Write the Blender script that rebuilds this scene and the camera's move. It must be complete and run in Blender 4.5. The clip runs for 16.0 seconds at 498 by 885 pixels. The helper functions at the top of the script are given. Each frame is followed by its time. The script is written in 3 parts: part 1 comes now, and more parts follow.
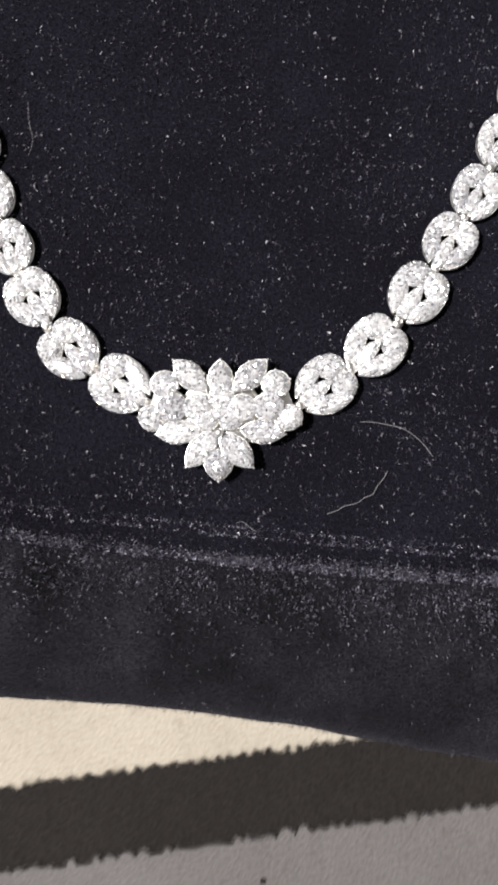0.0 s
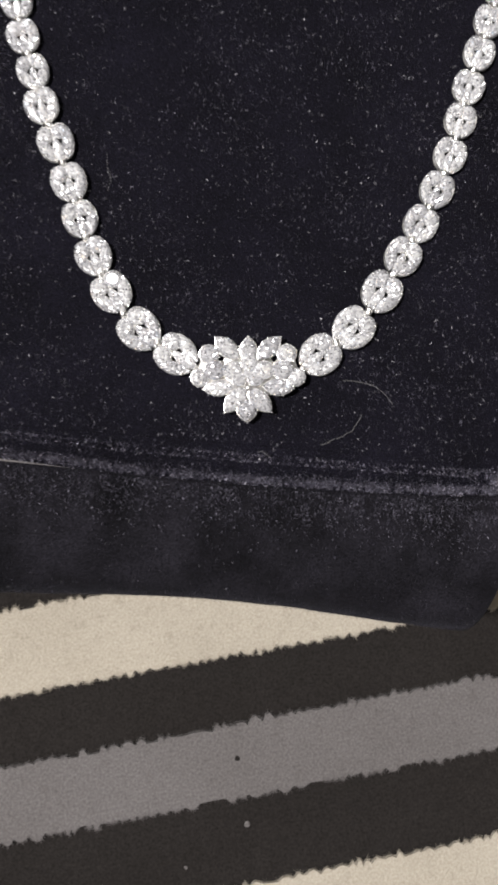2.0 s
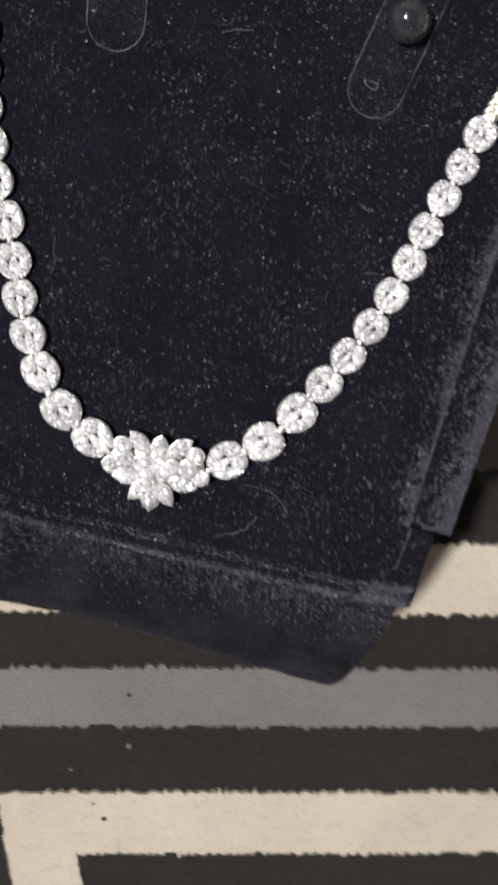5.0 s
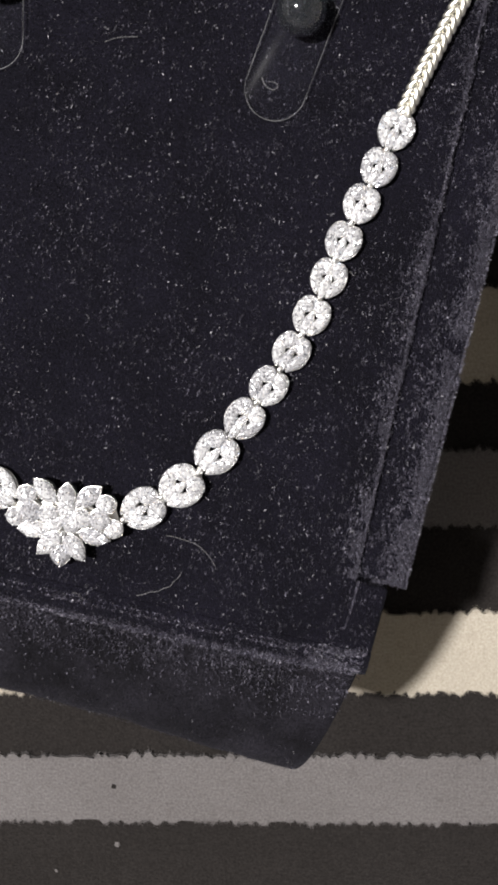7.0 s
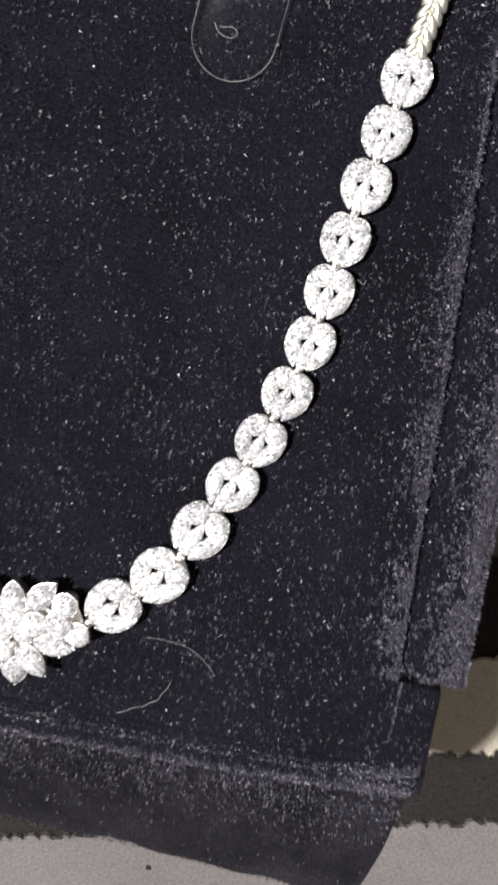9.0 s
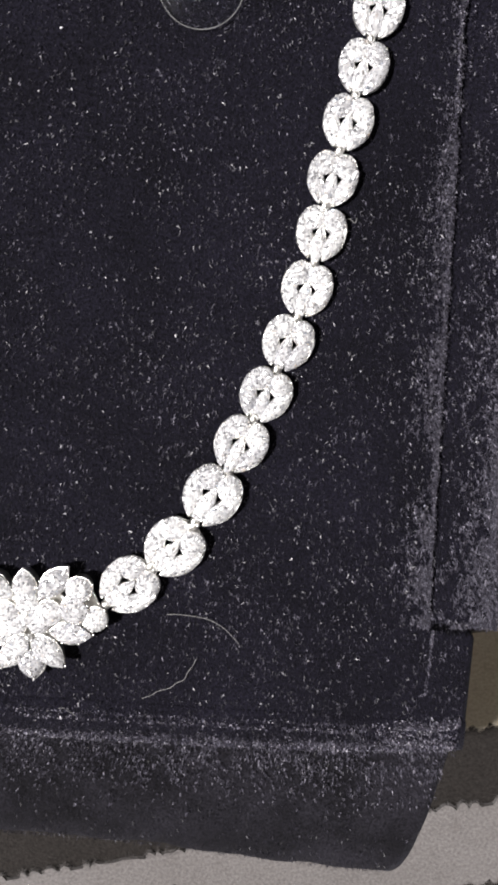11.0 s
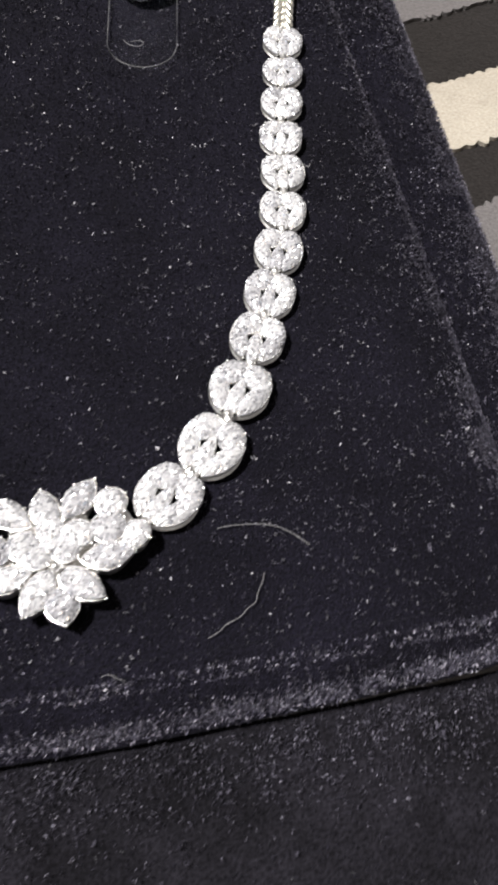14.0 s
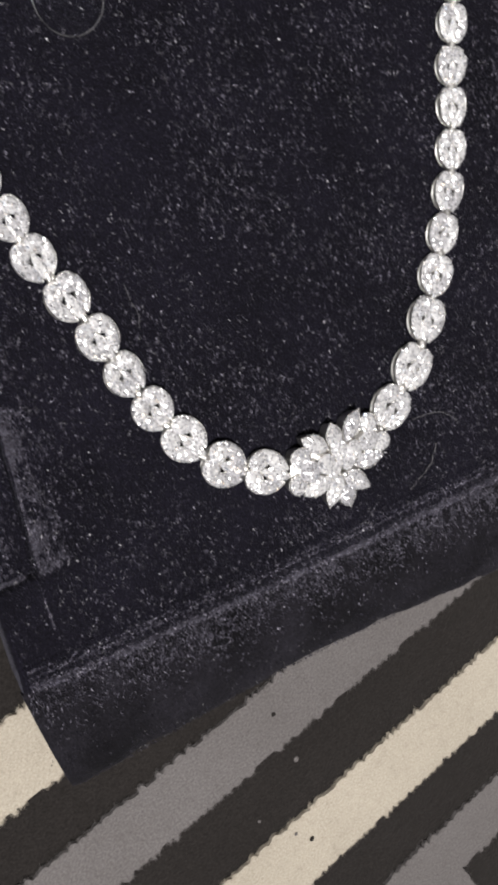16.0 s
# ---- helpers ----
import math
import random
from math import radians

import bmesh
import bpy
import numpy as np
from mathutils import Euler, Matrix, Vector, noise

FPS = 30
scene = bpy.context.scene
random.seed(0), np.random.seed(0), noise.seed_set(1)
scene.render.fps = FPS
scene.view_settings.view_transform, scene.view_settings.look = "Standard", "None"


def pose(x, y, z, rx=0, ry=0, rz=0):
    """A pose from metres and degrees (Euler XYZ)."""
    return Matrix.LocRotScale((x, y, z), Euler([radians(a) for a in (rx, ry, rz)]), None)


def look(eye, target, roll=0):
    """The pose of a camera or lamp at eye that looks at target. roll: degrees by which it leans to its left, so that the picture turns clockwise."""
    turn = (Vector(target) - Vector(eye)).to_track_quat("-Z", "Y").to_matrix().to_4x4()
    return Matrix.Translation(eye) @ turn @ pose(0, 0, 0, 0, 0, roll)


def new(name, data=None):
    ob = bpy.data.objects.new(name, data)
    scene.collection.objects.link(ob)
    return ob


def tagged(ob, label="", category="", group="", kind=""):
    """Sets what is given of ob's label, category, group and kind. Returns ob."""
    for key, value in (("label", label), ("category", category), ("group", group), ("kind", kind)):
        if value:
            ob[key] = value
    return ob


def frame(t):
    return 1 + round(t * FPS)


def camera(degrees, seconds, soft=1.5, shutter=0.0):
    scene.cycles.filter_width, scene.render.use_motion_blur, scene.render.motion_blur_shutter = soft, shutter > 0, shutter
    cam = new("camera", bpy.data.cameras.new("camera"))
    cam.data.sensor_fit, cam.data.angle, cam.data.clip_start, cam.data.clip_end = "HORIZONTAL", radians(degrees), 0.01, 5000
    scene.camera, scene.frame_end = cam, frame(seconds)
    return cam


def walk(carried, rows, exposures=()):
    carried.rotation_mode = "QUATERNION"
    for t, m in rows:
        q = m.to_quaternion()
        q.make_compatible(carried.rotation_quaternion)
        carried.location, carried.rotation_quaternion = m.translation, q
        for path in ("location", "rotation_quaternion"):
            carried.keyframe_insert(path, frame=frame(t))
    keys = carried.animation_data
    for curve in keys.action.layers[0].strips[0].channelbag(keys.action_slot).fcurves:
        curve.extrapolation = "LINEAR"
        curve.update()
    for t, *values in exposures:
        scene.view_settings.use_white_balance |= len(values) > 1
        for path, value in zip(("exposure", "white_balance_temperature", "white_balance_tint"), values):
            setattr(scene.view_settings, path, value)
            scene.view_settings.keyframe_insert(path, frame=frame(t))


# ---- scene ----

cam = camera(27.14, 16.0, soft=3.3, shutter=0.28)
# seconds, eye in millimetres, turn in degrees; the rug's top is z = 0
ROWS = [
    (0.0, 10.57, 7.01, 212.20, -0.97, 2.79, -0.15),
    (0.2, 0.20, -20.90, 211.03, 10.19, -1.74, 1.34),
    (0.5, -7.24, -52.03, 194.87, 22.36, -3.39, -1.08),
    (0.7, -6.85, -41.44, 199.24, 17.18, -3.00, -1.28),
    (1.0, -2.40, 8.40, 213.04, -2.87, -1.49, -1.77),
    (1.2, 0.38, 29.31, 213.42, -11.36, -0.32, -2.98),
    (1.5, 1.03, 44.38, 228.17, -16.57, -0.73, -2.73),
    (1.7, -2.33, 47.25, 246.50, -17.49, -1.36, -2.86),
    (2.0, -16.40, -2.98, 269.73, -0.29, -4.95, -0.66),
    (2.2, -20.48, 4.14, 281.94, -1.54, -5.34, -1.46),
    (2.5, 3.94, 42.12, 286.06, -12.33, -0.03, -3.74),
    (2.7, 20.14, 19.81, 279.48, -6.56, 4.34, -4.12),
    (3.0, -29.30, 11.67, 288.58, -3.45, -9.13, -2.99),
    (3.2, -12.79, 35.58, 288.36, -10.07, -5.53, -2.33),
    (3.5, 26.69, 9.58, 272.83, -2.07, 4.85, 0.77),
    (3.7, -19.90, 9.54, 284.86, -1.99, -7.87, 3.48),
    (4.0, 8.59, 72.83, 282.41, -16.82, 1.26, 8.67),
    (4.2, 46.12, 48.38, 275.12, -7.06, 9.43, 10.48),
    (4.5, 20.28, 5.08, 279.84, 4.65, -1.32, 14.35),
    (4.7, -15.09, 9.74, 279.66, 0.64, -9.65, 12.83),
    (5.0, 0.37, 72.36, 274.48, -16.25, -2.09, 10.15),
    (5.2, 37.95, 75.65, 258.72, -13.65, 6.87, 10.27),
    (7.3, 39.65, 61.07, 254.16, -10.74, 3.52, 4.56),
    (7.5, 39.48, 88.11, 246.33, -20.28, 3.72, 2.76),
    (7.7, 39.61, 109.86, 238.03, -26.24, 4.47, 3.56),
    (8.0, 45.14, 100.41, 234.72, -22.18, 6.52, 4.15),
    (8.2, 47.60, 70.11, 238.35, -13.17, 6.00, 3.27),
    (8.5, 35.73, 32.97, 237.99, -1.07, 1.53, 2.89),
    (8.7, 29.40, 34.77, 229.74, -1.25, -0.37, 2.31),
    (9.0, 47.47, 70.70, 206.33, -14.23, 7.09, 1.81),
    (9.2, 45.66, 69.97, 201.09, -13.63, 6.76, 1.96),
    (11.3, 40.69, 58.23, 206.71, -12.17, 3.31, -3.70),
    (11.5, 44.26, 69.17, 196.29, -14.23, 3.74, -3.13),
    (12.0, 51.98, 90.86, 182.54, -18.53, 5.10, -1.56),
    (12.2, 49.16, 93.85, 180.88, -19.98, 4.11, -1.44),
    (12.5, 48.81, 62.17, 187.88, -6.28, 4.41, -1.90),
    (12.7, 46.70, 41.67, 187.59, 2.51, 4.35, -2.23),
    (13.0, 38.93, 6.67, 177.64, 16.89, 3.41, -5.18),
    (13.2, 38.23, -3.66, 181.11, 19.80, 3.69, -6.99),
    (13.5, 24.62, -23.47, 179.82, 26.28, 0.12, -10.95),
    (13.7, 18.46, -30.48, 179.63, 27.79, -0.10, -12.80),
    (14.0, 0.72, -38.37, 181.67, 29.41, -4.21, -16.35),
    (14.2, -10.44, -40.43, 184.11, 29.17, -6.07, -18.87),
    (14.5, -29.26, -33.18, 192.65, 24.87, -10.97, -23.28),
    (14.7, -35.77, -16.84, 206.73, 16.99, -13.46, -24.88),
    (15.0, -46.50, 7.05, 220.25, 7.80, -18.36, -25.67),
    (15.2, -56.38, 23.37, 221.98, 3.23, -22.61, -25.28),
    (15.5, -67.76, 49.29, 227.68, -4.74, -26.13, -24.19),
    (15.7, -76.02, 62.53, 223.49, -7.99, -29.17, -22.55),
    (16.0, -80.63, 79.05, 219.38, -12.06, -29.89, -19.19),
]
EXPOSURES = [(0.0, 0.0), (0.5, -0.05), (1.0, 0.05), (1.5, -0.25), (2.0, -0.38), (2.5, -0.24), (3.0, -0.28), (3.5, -0.22), (4.0, -0.22), (4.5, -0.26), (5.0, -0.25), (7.5, -0.1), (8.0, -0.12), (8.5, 0.08), (9.0, 0.26), (11.5, 0.18), (12.5, 0.27), (13.0, 0.36), (13.5, 0.22), (14.0, 0.1), (14.5, -0.05), (15.0, -0.38), (15.5, -0.42), (16.0, -0.36)]
walk(cam, [(t, pose(x / 1000, y / 1000, z / 1000, rx, ry, rz)) for t, x, y, z, rx, ry, rz in ROWS], EXPOSURES)

# ---------------------------------------------------------------- light
world = bpy.data.worlds.new("room_air")
world.use_nodes = True
world.node_tree.nodes["Background"].inputs[0].default_value = (1.0, 0.99, 1.0, 1)
world.node_tree.nodes["Background"].inputs[1].default_value = 0.015
scene.world = world


def lamp(name, eye, target, watts, size, colour=(1.0, 0.97, 0.95)):
    data = bpy.data.lights.new(name, "AREA")
    data.shape, data.size, data.energy, data.color = "DISK", size, watts, colour
    ob = new(name, data)
    ob.matrix_world = look(eye, target)
    return ob


CEILING = 2.3
lamp("key_light", (-0.95, 0.22, CEILING - 0.03), (0, 0, 0.05), 126, 0.15)
PANELS = [(x, y) for x in (-0.85, 0.85) for y in (-0.8, 0.9)]
for lx, ly in PANELS:
    lamp("ceiling_light", (lx, ly, CEILING - 0.03), (lx, ly, 0), 1.5, 0.09, (1.0, 0.84, 0.62))


# ---------------------------------------------------------------- materials
def nodes_of(name):
    m = bpy.data.materials.new(name)
    m.use_nodes = True
    nt = m.node_tree
    return m, nt, nt.nodes["Principled BSDF"]


def noise_node(nt, scale, detail=4.0, rough=0.6, coords="Object"):
    tc, n = nt.nodes.new("ShaderNodeTexCoord"), nt.nodes.new("ShaderNodeTexNoise")
    nt.links.new(tc.outputs[coords], n.inputs["Vector"])
    n.inputs["Scale"].default_value, n.inputs["Detail"].default_value, n.inputs["Roughness"].default_value = scale, detail, rough
    return n


def ramp(nt, source, stops):
    r = nt.nodes.new("ShaderNodeValToRGB")
    nt.links.new(source, r.inputs["Fac"])
    while len(r.color_ramp.elements) < len(stops):
        r.color_ramp.elements.new(0.5)
    for e, (p, c) in zip(r.color_ramp.elements, stops):
        e.position, e.color = p, (*c, 1)
    return r.outputs["Color"]


def blend(nt, a, b, fac, mode="MULTIPLY"):
    m = nt.nodes.new("ShaderNodeMix")
    m.data_type, m.blend_type = "RGBA", mode
    m.inputs["Factor"].default_value = fac
    nt.links.new(a, m.inputs["A"])
    nt.links.new(b, m.inputs["B"])
    return m.outputs["Result"]


def bump(nt, bsdf, source, strength, distance):
    b = nt.nodes.new("ShaderNodeBump")
    b.inputs["Strength"].default_value, b.inputs["Distance"].default_value = strength, distance
    nt.links.new(source, b.inputs["Height"])
    nt.links.new(b.outputs["Normal"], bsdf.inputs["Normal"])


def velvet(name, dark, light, sheen, patch=55, mottle=0.7, low=0.35, high=1.45):
    m, nt, p = nodes_of(name)
    fine, broad = noise_node(nt, 2600, 3), noise_node(nt, patch, 5)
    c = blend(nt, ramp(nt, fine.outputs["Fac"], [(0.35, dark), (0.75, light)]), ramp(nt, broad.outputs["Fac"], [(0.3, (low, low, low)), (0.7, (high, high, high))]), mottle)
    nt.links.new(c, p.inputs["Base Color"])
    p.inputs["Roughness"].default_value = 0.95
    p.inputs["Specular IOR Level"].default_value = 0.12
    p.inputs["Sheen Weight"].default_value, p.inputs["Sheen Roughness"].default_value = sheen, 0.35
    p.inputs["Sheen Tint"].default_value = (0.75, 0.75, 0.95, 1)
    bump(nt, p, fine.outputs["Fac"], 0.6, 0.0004)
    return m


VELVET = velvet("black_velvet", (0.0015, 0.0014, 0.0028), (0.0097, 0.0087, 0.0162), 0.06)
FLAP_VELVET = velvet("soft_black_velvet", (0.0034, 0.0031, 0.0045), (0.0185, 0.0172, 0.0228), 0.03, 75, 1.0, 0.4, 1.6)

PILE, nt, p = nodes_of("velvet_pile")
info = nt.nodes.new("ShaderNodeNewGeometry")
nt.links.new(ramp(nt, info.outputs["Random Per Island"], [(0.0, (0.003, 0.003, 0.006)), (0.72, (0.0128, 0.0115, 0.0202)), (0.95, (0.048, 0.045, 0.064)), (1.0, (0.14, 0.135, 0.165))]), p.inputs["Base Color"])
p.inputs["Roughness"].default_value, p.inputs["Specular IOR Level"].default_value = 0.5, 0.5

# Paler copy of the pile: the sheen velvet shows is put into its colour.
SHEEN_NAP, nt, p = nodes_of("sheen_painted_nap")
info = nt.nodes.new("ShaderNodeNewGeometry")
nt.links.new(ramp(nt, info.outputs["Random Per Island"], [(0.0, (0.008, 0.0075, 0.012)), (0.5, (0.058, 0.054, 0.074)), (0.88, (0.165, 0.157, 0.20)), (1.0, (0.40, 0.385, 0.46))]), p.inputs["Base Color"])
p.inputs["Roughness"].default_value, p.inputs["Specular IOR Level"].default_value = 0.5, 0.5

# Brighter still: light caught on ridges and edge lines, given as fibre colour.
GLINT_NAP, nt, p = nodes_of("glint_painted_nap")
info = nt.nodes.new("ShaderNodeNewGeometry")
nt.links.new(ramp(nt, info.outputs["Random Per Island"], [(0.0, (0.006, 0.0055, 0.010)), (0.55, (0.036, 0.033, 0.050)), (0.86, (0.18, 0.17, 0.225)), (1.0, (0.58, 0.56, 0.64))]), p.inputs["Base Color"])
p.inputs["Roughness"].default_value, p.inputs["Specular IOR Level"].default_value = 0.5, 0.5

LINT, nt, p = nodes_of("pale_lint")
info = nt.nodes.new("ShaderNodeNewGeometry")
nt.links.new(ramp(nt, info.outputs["Random Per Island"], [(0.0, (0.03, 0.029, 0.036)), (0.7, (0.095, 0.092, 0.108)), (0.93, (0.24, 0.235, 0.26)), (1.0, (0.60, 0.59, 0.62))]), p.inputs["Base Color"])
p.inputs["Roughness"].default_value = 0.6

FIBRE, nt, p = nodes_of("grey_fibre")
p.inputs["Base Color"].default_value, p.inputs["Roughness"].default_value = (0.17, 0.167, 0.17, 1), 0.5

# Strap rim: tone varies from near black to pale grey along its length.
STRAP_EDGE, nt, p = nodes_of("patchy_plastic_edge")
n = noise_node(nt, 130, 3)
nt.links.new(ramp(nt, n.outputs["Fac"], [(0.38, (0.012, 0.012, 0.014)), (0.7, (0.17, 0.17, 0.175))]), p.inputs["Base Color"])
p.inputs["Roughness"].default_value = 0.4

SILVER, nt, p = nodes_of("rhodium_silver")
n = noise_node(nt, 900, 3)
nt.links.new(ramp(nt, n.outputs["Fac"], [(0.3, (0.80, 0.79, 0.77)), (0.7, (0.93, 0.92, 0.90))]), p.inputs["Base Color"])
p.inputs["Metallic"].default_value, p.inputs["Roughness"].default_value = 1.0, 0.34

CHAIN, nt, p = nodes_of("pale_gold_chain")
n = noise_node(nt, 700, 3)
nt.links.new(ramp(nt, n.outputs["Fac"], [(0.3, (0.88, 0.85, 0.75)), (0.7, (0.97, 0.95, 0.89))]), p.inputs["Base Color"])
p.inputs["Metallic"].default_value, p.inputs["Roughness"].default_value = 1.0, 0.34

# brilliant-cut stones: mirror-like inner facets of about half a millimetre under a clear skin
# Their inner gleam is painted: opaque pale and dark cells replace refraction.
STONE, nt, p = nodes_of("gleam_painted_diamond")
nt.nodes.remove(p)
geo, cells = nt.nodes.new("ShaderNodeNewGeometry"), nt.nodes.new("ShaderNodeTexVoronoi")
cells.inputs["Scale"].default_value = 3200
cells.distance = "MANHATTAN"
tilt = nt.nodes.new("ShaderNodeVectorMath")
tilt.operation = "MULTIPLY_ADD"
tilt.inputs[1].default_value, tilt.inputs[2].default_value = (1.3, 1.3, 1.3), (-0.65, -0.65, -0.65)
nt.links.new(cells.outputs["Color"], tilt.inputs[0])
lean, unit = nt.nodes.new("ShaderNodeVectorMath"), nt.nodes.new("ShaderNodeVectorMath")
lean.operation, unit.operation = "ADD", "NORMALIZE"
nt.links.new(geo.outputs["Normal"], lean.inputs[0])
own, sway = nt.nodes.new("ShaderNodeObjectInfo"), nt.nodes.new("ShaderNodeTexWhiteNoise")
sway.noise_dimensions = "1D"
nt.links.new(own.outputs["Random"], sway.inputs["W"])
apart, where = nt.nodes.new("ShaderNodeVectorMath"), nt.nodes.new("ShaderNodeVectorMath")
apart.operation, where.operation = "SCALE", "ADD"
apart.inputs["Scale"].default_value = 0.03
nt.links.new(sway.outputs["Color"], apart.inputs[0])
nt.links.new(geo.outputs["Position"], where.inputs[0])
nt.links.new(apart.outputs[0], where.inputs[1])
nt.links.new(where.outputs[0], cells.inputs["Vector"])
turn_by, both = nt.nodes.new("ShaderNodeVectorMath"), nt.nodes.new("ShaderNodeVectorMath")
turn_by.operation, both.operation = "MULTIPLY_ADD", "ADD"
turn_by.inputs[1].default_value, turn_by.inputs[2].default_value = (0.5, 0.5, 0.5), (-0.25, -0.25, -0.25)
nt.links.new(sway.outputs["Color"], turn_by.inputs[0])
nt.links.new(tilt.outputs[0], both.inputs[0])
nt.links.new(turn_by.outputs[0], both.inputs[1])
nt.links.new(both.outputs[0], lean.inputs[1])
nt.links.new(lean.outputs[0], unit.inputs[0])
inner, body, skin = nt.nodes.new("ShaderNodeBsdfGlossy"), nt.nodes.new("ShaderNodeBsdfDiffuse"), nt.nodes.new("ShaderNodeBsdfGlossy")
hue = nt.nodes.new("ShaderNodeSeparateColor")
nt.links.new(cells.outputs["Color"], hue.inputs[0])
# Fire of the stones: a few cells coloured blue or orange.
nt.links.new(ramp(nt, hue.outputs[1], [(0.0, (0.50, 0.72, 1.0)), (0.06, (0.97, 0.97, 0.99)), (0.94, (0.98, 0.97, 0.97)), (1.0, (1.0, 0.74, 0.48))]), inner.inputs["Color"])
inner.inputs["Roughness"].default_value, skin.inputs["Roughness"].default_value = 0.27, 0.09
nt.links.new(unit.outputs[0], inner.inputs["Normal"])
# Flashes painted in: own brightness for each stone and each facet cell.
flash_level = ramp(nt, own.outputs["Random"], [(0.0, (0.66, 0.66, 0.685)), (0.5, (0.86, 0.86, 0.87)), (1.0, (1.0, 1.0, 1.0))])
nt.links.new(blend(nt, ramp(nt, hue.outputs[0], [(0.0, (0.15, 0.153, 0.165)), (0.25, (0.40, 0.40, 0.42)), (0.6, (0.64, 0.64, 0.655)), (1.0, (0.84, 0.84, 0.84))]), flash_level, 1.0), body.inputs["Color"])
mix1, mix2 = nt.nodes.new("ShaderNodeMixShader"), nt.nodes.new("ShaderNodeMixShader")
mix1.inputs[0].default_value, mix2.inputs[0].default_value = 0.38, 0.05
nt.links.new(body.outputs[0], mix1.inputs[1])
nt.links.new(inner.outputs[0], mix1.inputs[2])
nt.links.new(mix1.outputs[0], mix2.inputs[1])
nt.links.new(skin.outputs[0], mix2.inputs[2])
nt.links.new(mix2.outputs[0], nt.nodes["Material Output"].inputs["Surface"])

GLASS, nt, p = nodes_of("smoky_glass")
n = noise_node(nt, 320, 4)
nt.links.new(ramp(nt, n.outputs["Fac"], [(0.35, (0.62, 0.70, 0.80)), (0.7, (0.90, 0.95, 1.0))]), p.inputs["Base Color"])
nt.links.new(ramp(nt, n.outputs["Fac"], [(0.4, (0.0, 0.0, 0.0)), (0.7, (0.03, 0.03, 0.03))]), p.inputs["Roughness"])
p.inputs["IOR"].default_value, p.inputs["Transmission Weight"].default_value = 1.5, 0.984
p.inputs["Coat Weight"].default_value, p.inputs["Coat Roughness"].default_value = 1.0, 0.1

PLASTIC, nt, p = nodes_of("clear_plastic")
p.inputs["Base Color"].default_value = (0.96, 0.97, 0.97, 1)
p.inputs["Roughness"].default_value, p.inputs["IOR"].default_value, p.inputs["Transmission Weight"].default_value = 0.22, 1.035, 1.0


def wool(name, dark, light):
    m, nt, p = nodes_of(name)
    fine, mid, broad = noise_node(nt, 1500, 3), noise_node(nt, 260, 4), noise_node(nt, 22, 4)
    c = ramp(nt, fine.outputs["Fac"], [(0.3, dark), (0.7, light)])
    c = blend(nt, c, ramp(nt, mid.outputs["Fac"], [(0.26, (0.72, 0.70, 0.68)), (0.45, (1.0, 1.0, 1.0)), (0.7, (1.06, 1.06, 1.06))]), 0.45)
    c = blend(nt, c, ramp(nt, broad.outputs["Fac"], [(0.3, (0.82, 0.81, 0.80)), (0.65, (1.05, 1.05, 1.05))]), 0.7)
    nt.links.new(c, p.inputs["Base Color"])
    p.inputs["Roughness"].default_value, p.inputs["Specular IOR Level"].default_value = 0.95, 0.1
    p.inputs["Sheen Weight"].default_value = 0.1
    bump(nt, p, blend(nt, fine.outputs["Color"], mid.outputs["Color"], 0.5, "MIX"), 0.7, 0.0012)
    return m


GREY, CREAM, CHARCOAL = wool("grey_wool", (0.094, 0.087, 0.087), (0.163, 0.152, 0.152)), wool("cream_wool", (0.32, 0.285, 0.232), (0.45, 0.41, 0.345)), wool("charcoal_wool", (0.009, 0.0077, 0.0072), (0.024, 0.021, 0.0198))

PAINT, nt, p = nodes_of("grey_paint")
n = noise_node(nt, 3, 4)
nt.links.new(ramp(nt, n.outputs["Fac"], [(0.3, (0.19, 0.187, 0.19)), (0.7, (0.24, 0.237, 0.24))]), p.inputs["Base Color"])
p.inputs["Roughness"].default_value = 0.7

TILE, nt, p = nodes_of("floor_stone")
n = noise_node(nt, 6, 6)
nt.links.new(ramp(nt, n.outputs["Fac"], [(0.3, (0.19, 0.17, 0.145)), (0.7, (0.27, 0.25, 0.22))]), p.inputs["Base Color"])
p.inputs["Roughness"].default_value = 0.4

MM = 0.001


# ---------------------------------------------------------------- mesh helpers
def mesh_of(bm, name, material):
    me = bpy.data.meshes.new(name)
    bm.to_mesh(me)
    bm.free()
    me.materials.append(material)
    return me


def part(name, bm, material, parent, label="", at=None):
    me = bm if isinstance(bm, bpy.types.Mesh) else mesh_of(bm, name, material)
    ob = new(name, me)
    ob.parent = parent
    if at is not None:
        ob.matrix_basis = at
    return tagged(ob, label) if label else ob


def holder(name, at, label, category, group="", kind=""):
    ob = new(name)
    ob.matrix_basis = at
    ob.empty_display_size = 0.01
    return tagged(ob, label, category, group, kind)


def box(bm, x0, x1, y0, y1, z0, z1):
    made = bmesh.ops.create_cube(bm, size=1)["verts"]
    for v in made:
        v.co = Vector(((x0 + x1) / 2 + v.co.x * (x1 - x0), (y0 + y1) / 2 + v.co.y * (y1 - y0), (z0 + z1) / 2 + v.co.z * (z1 - z0)))
    return made


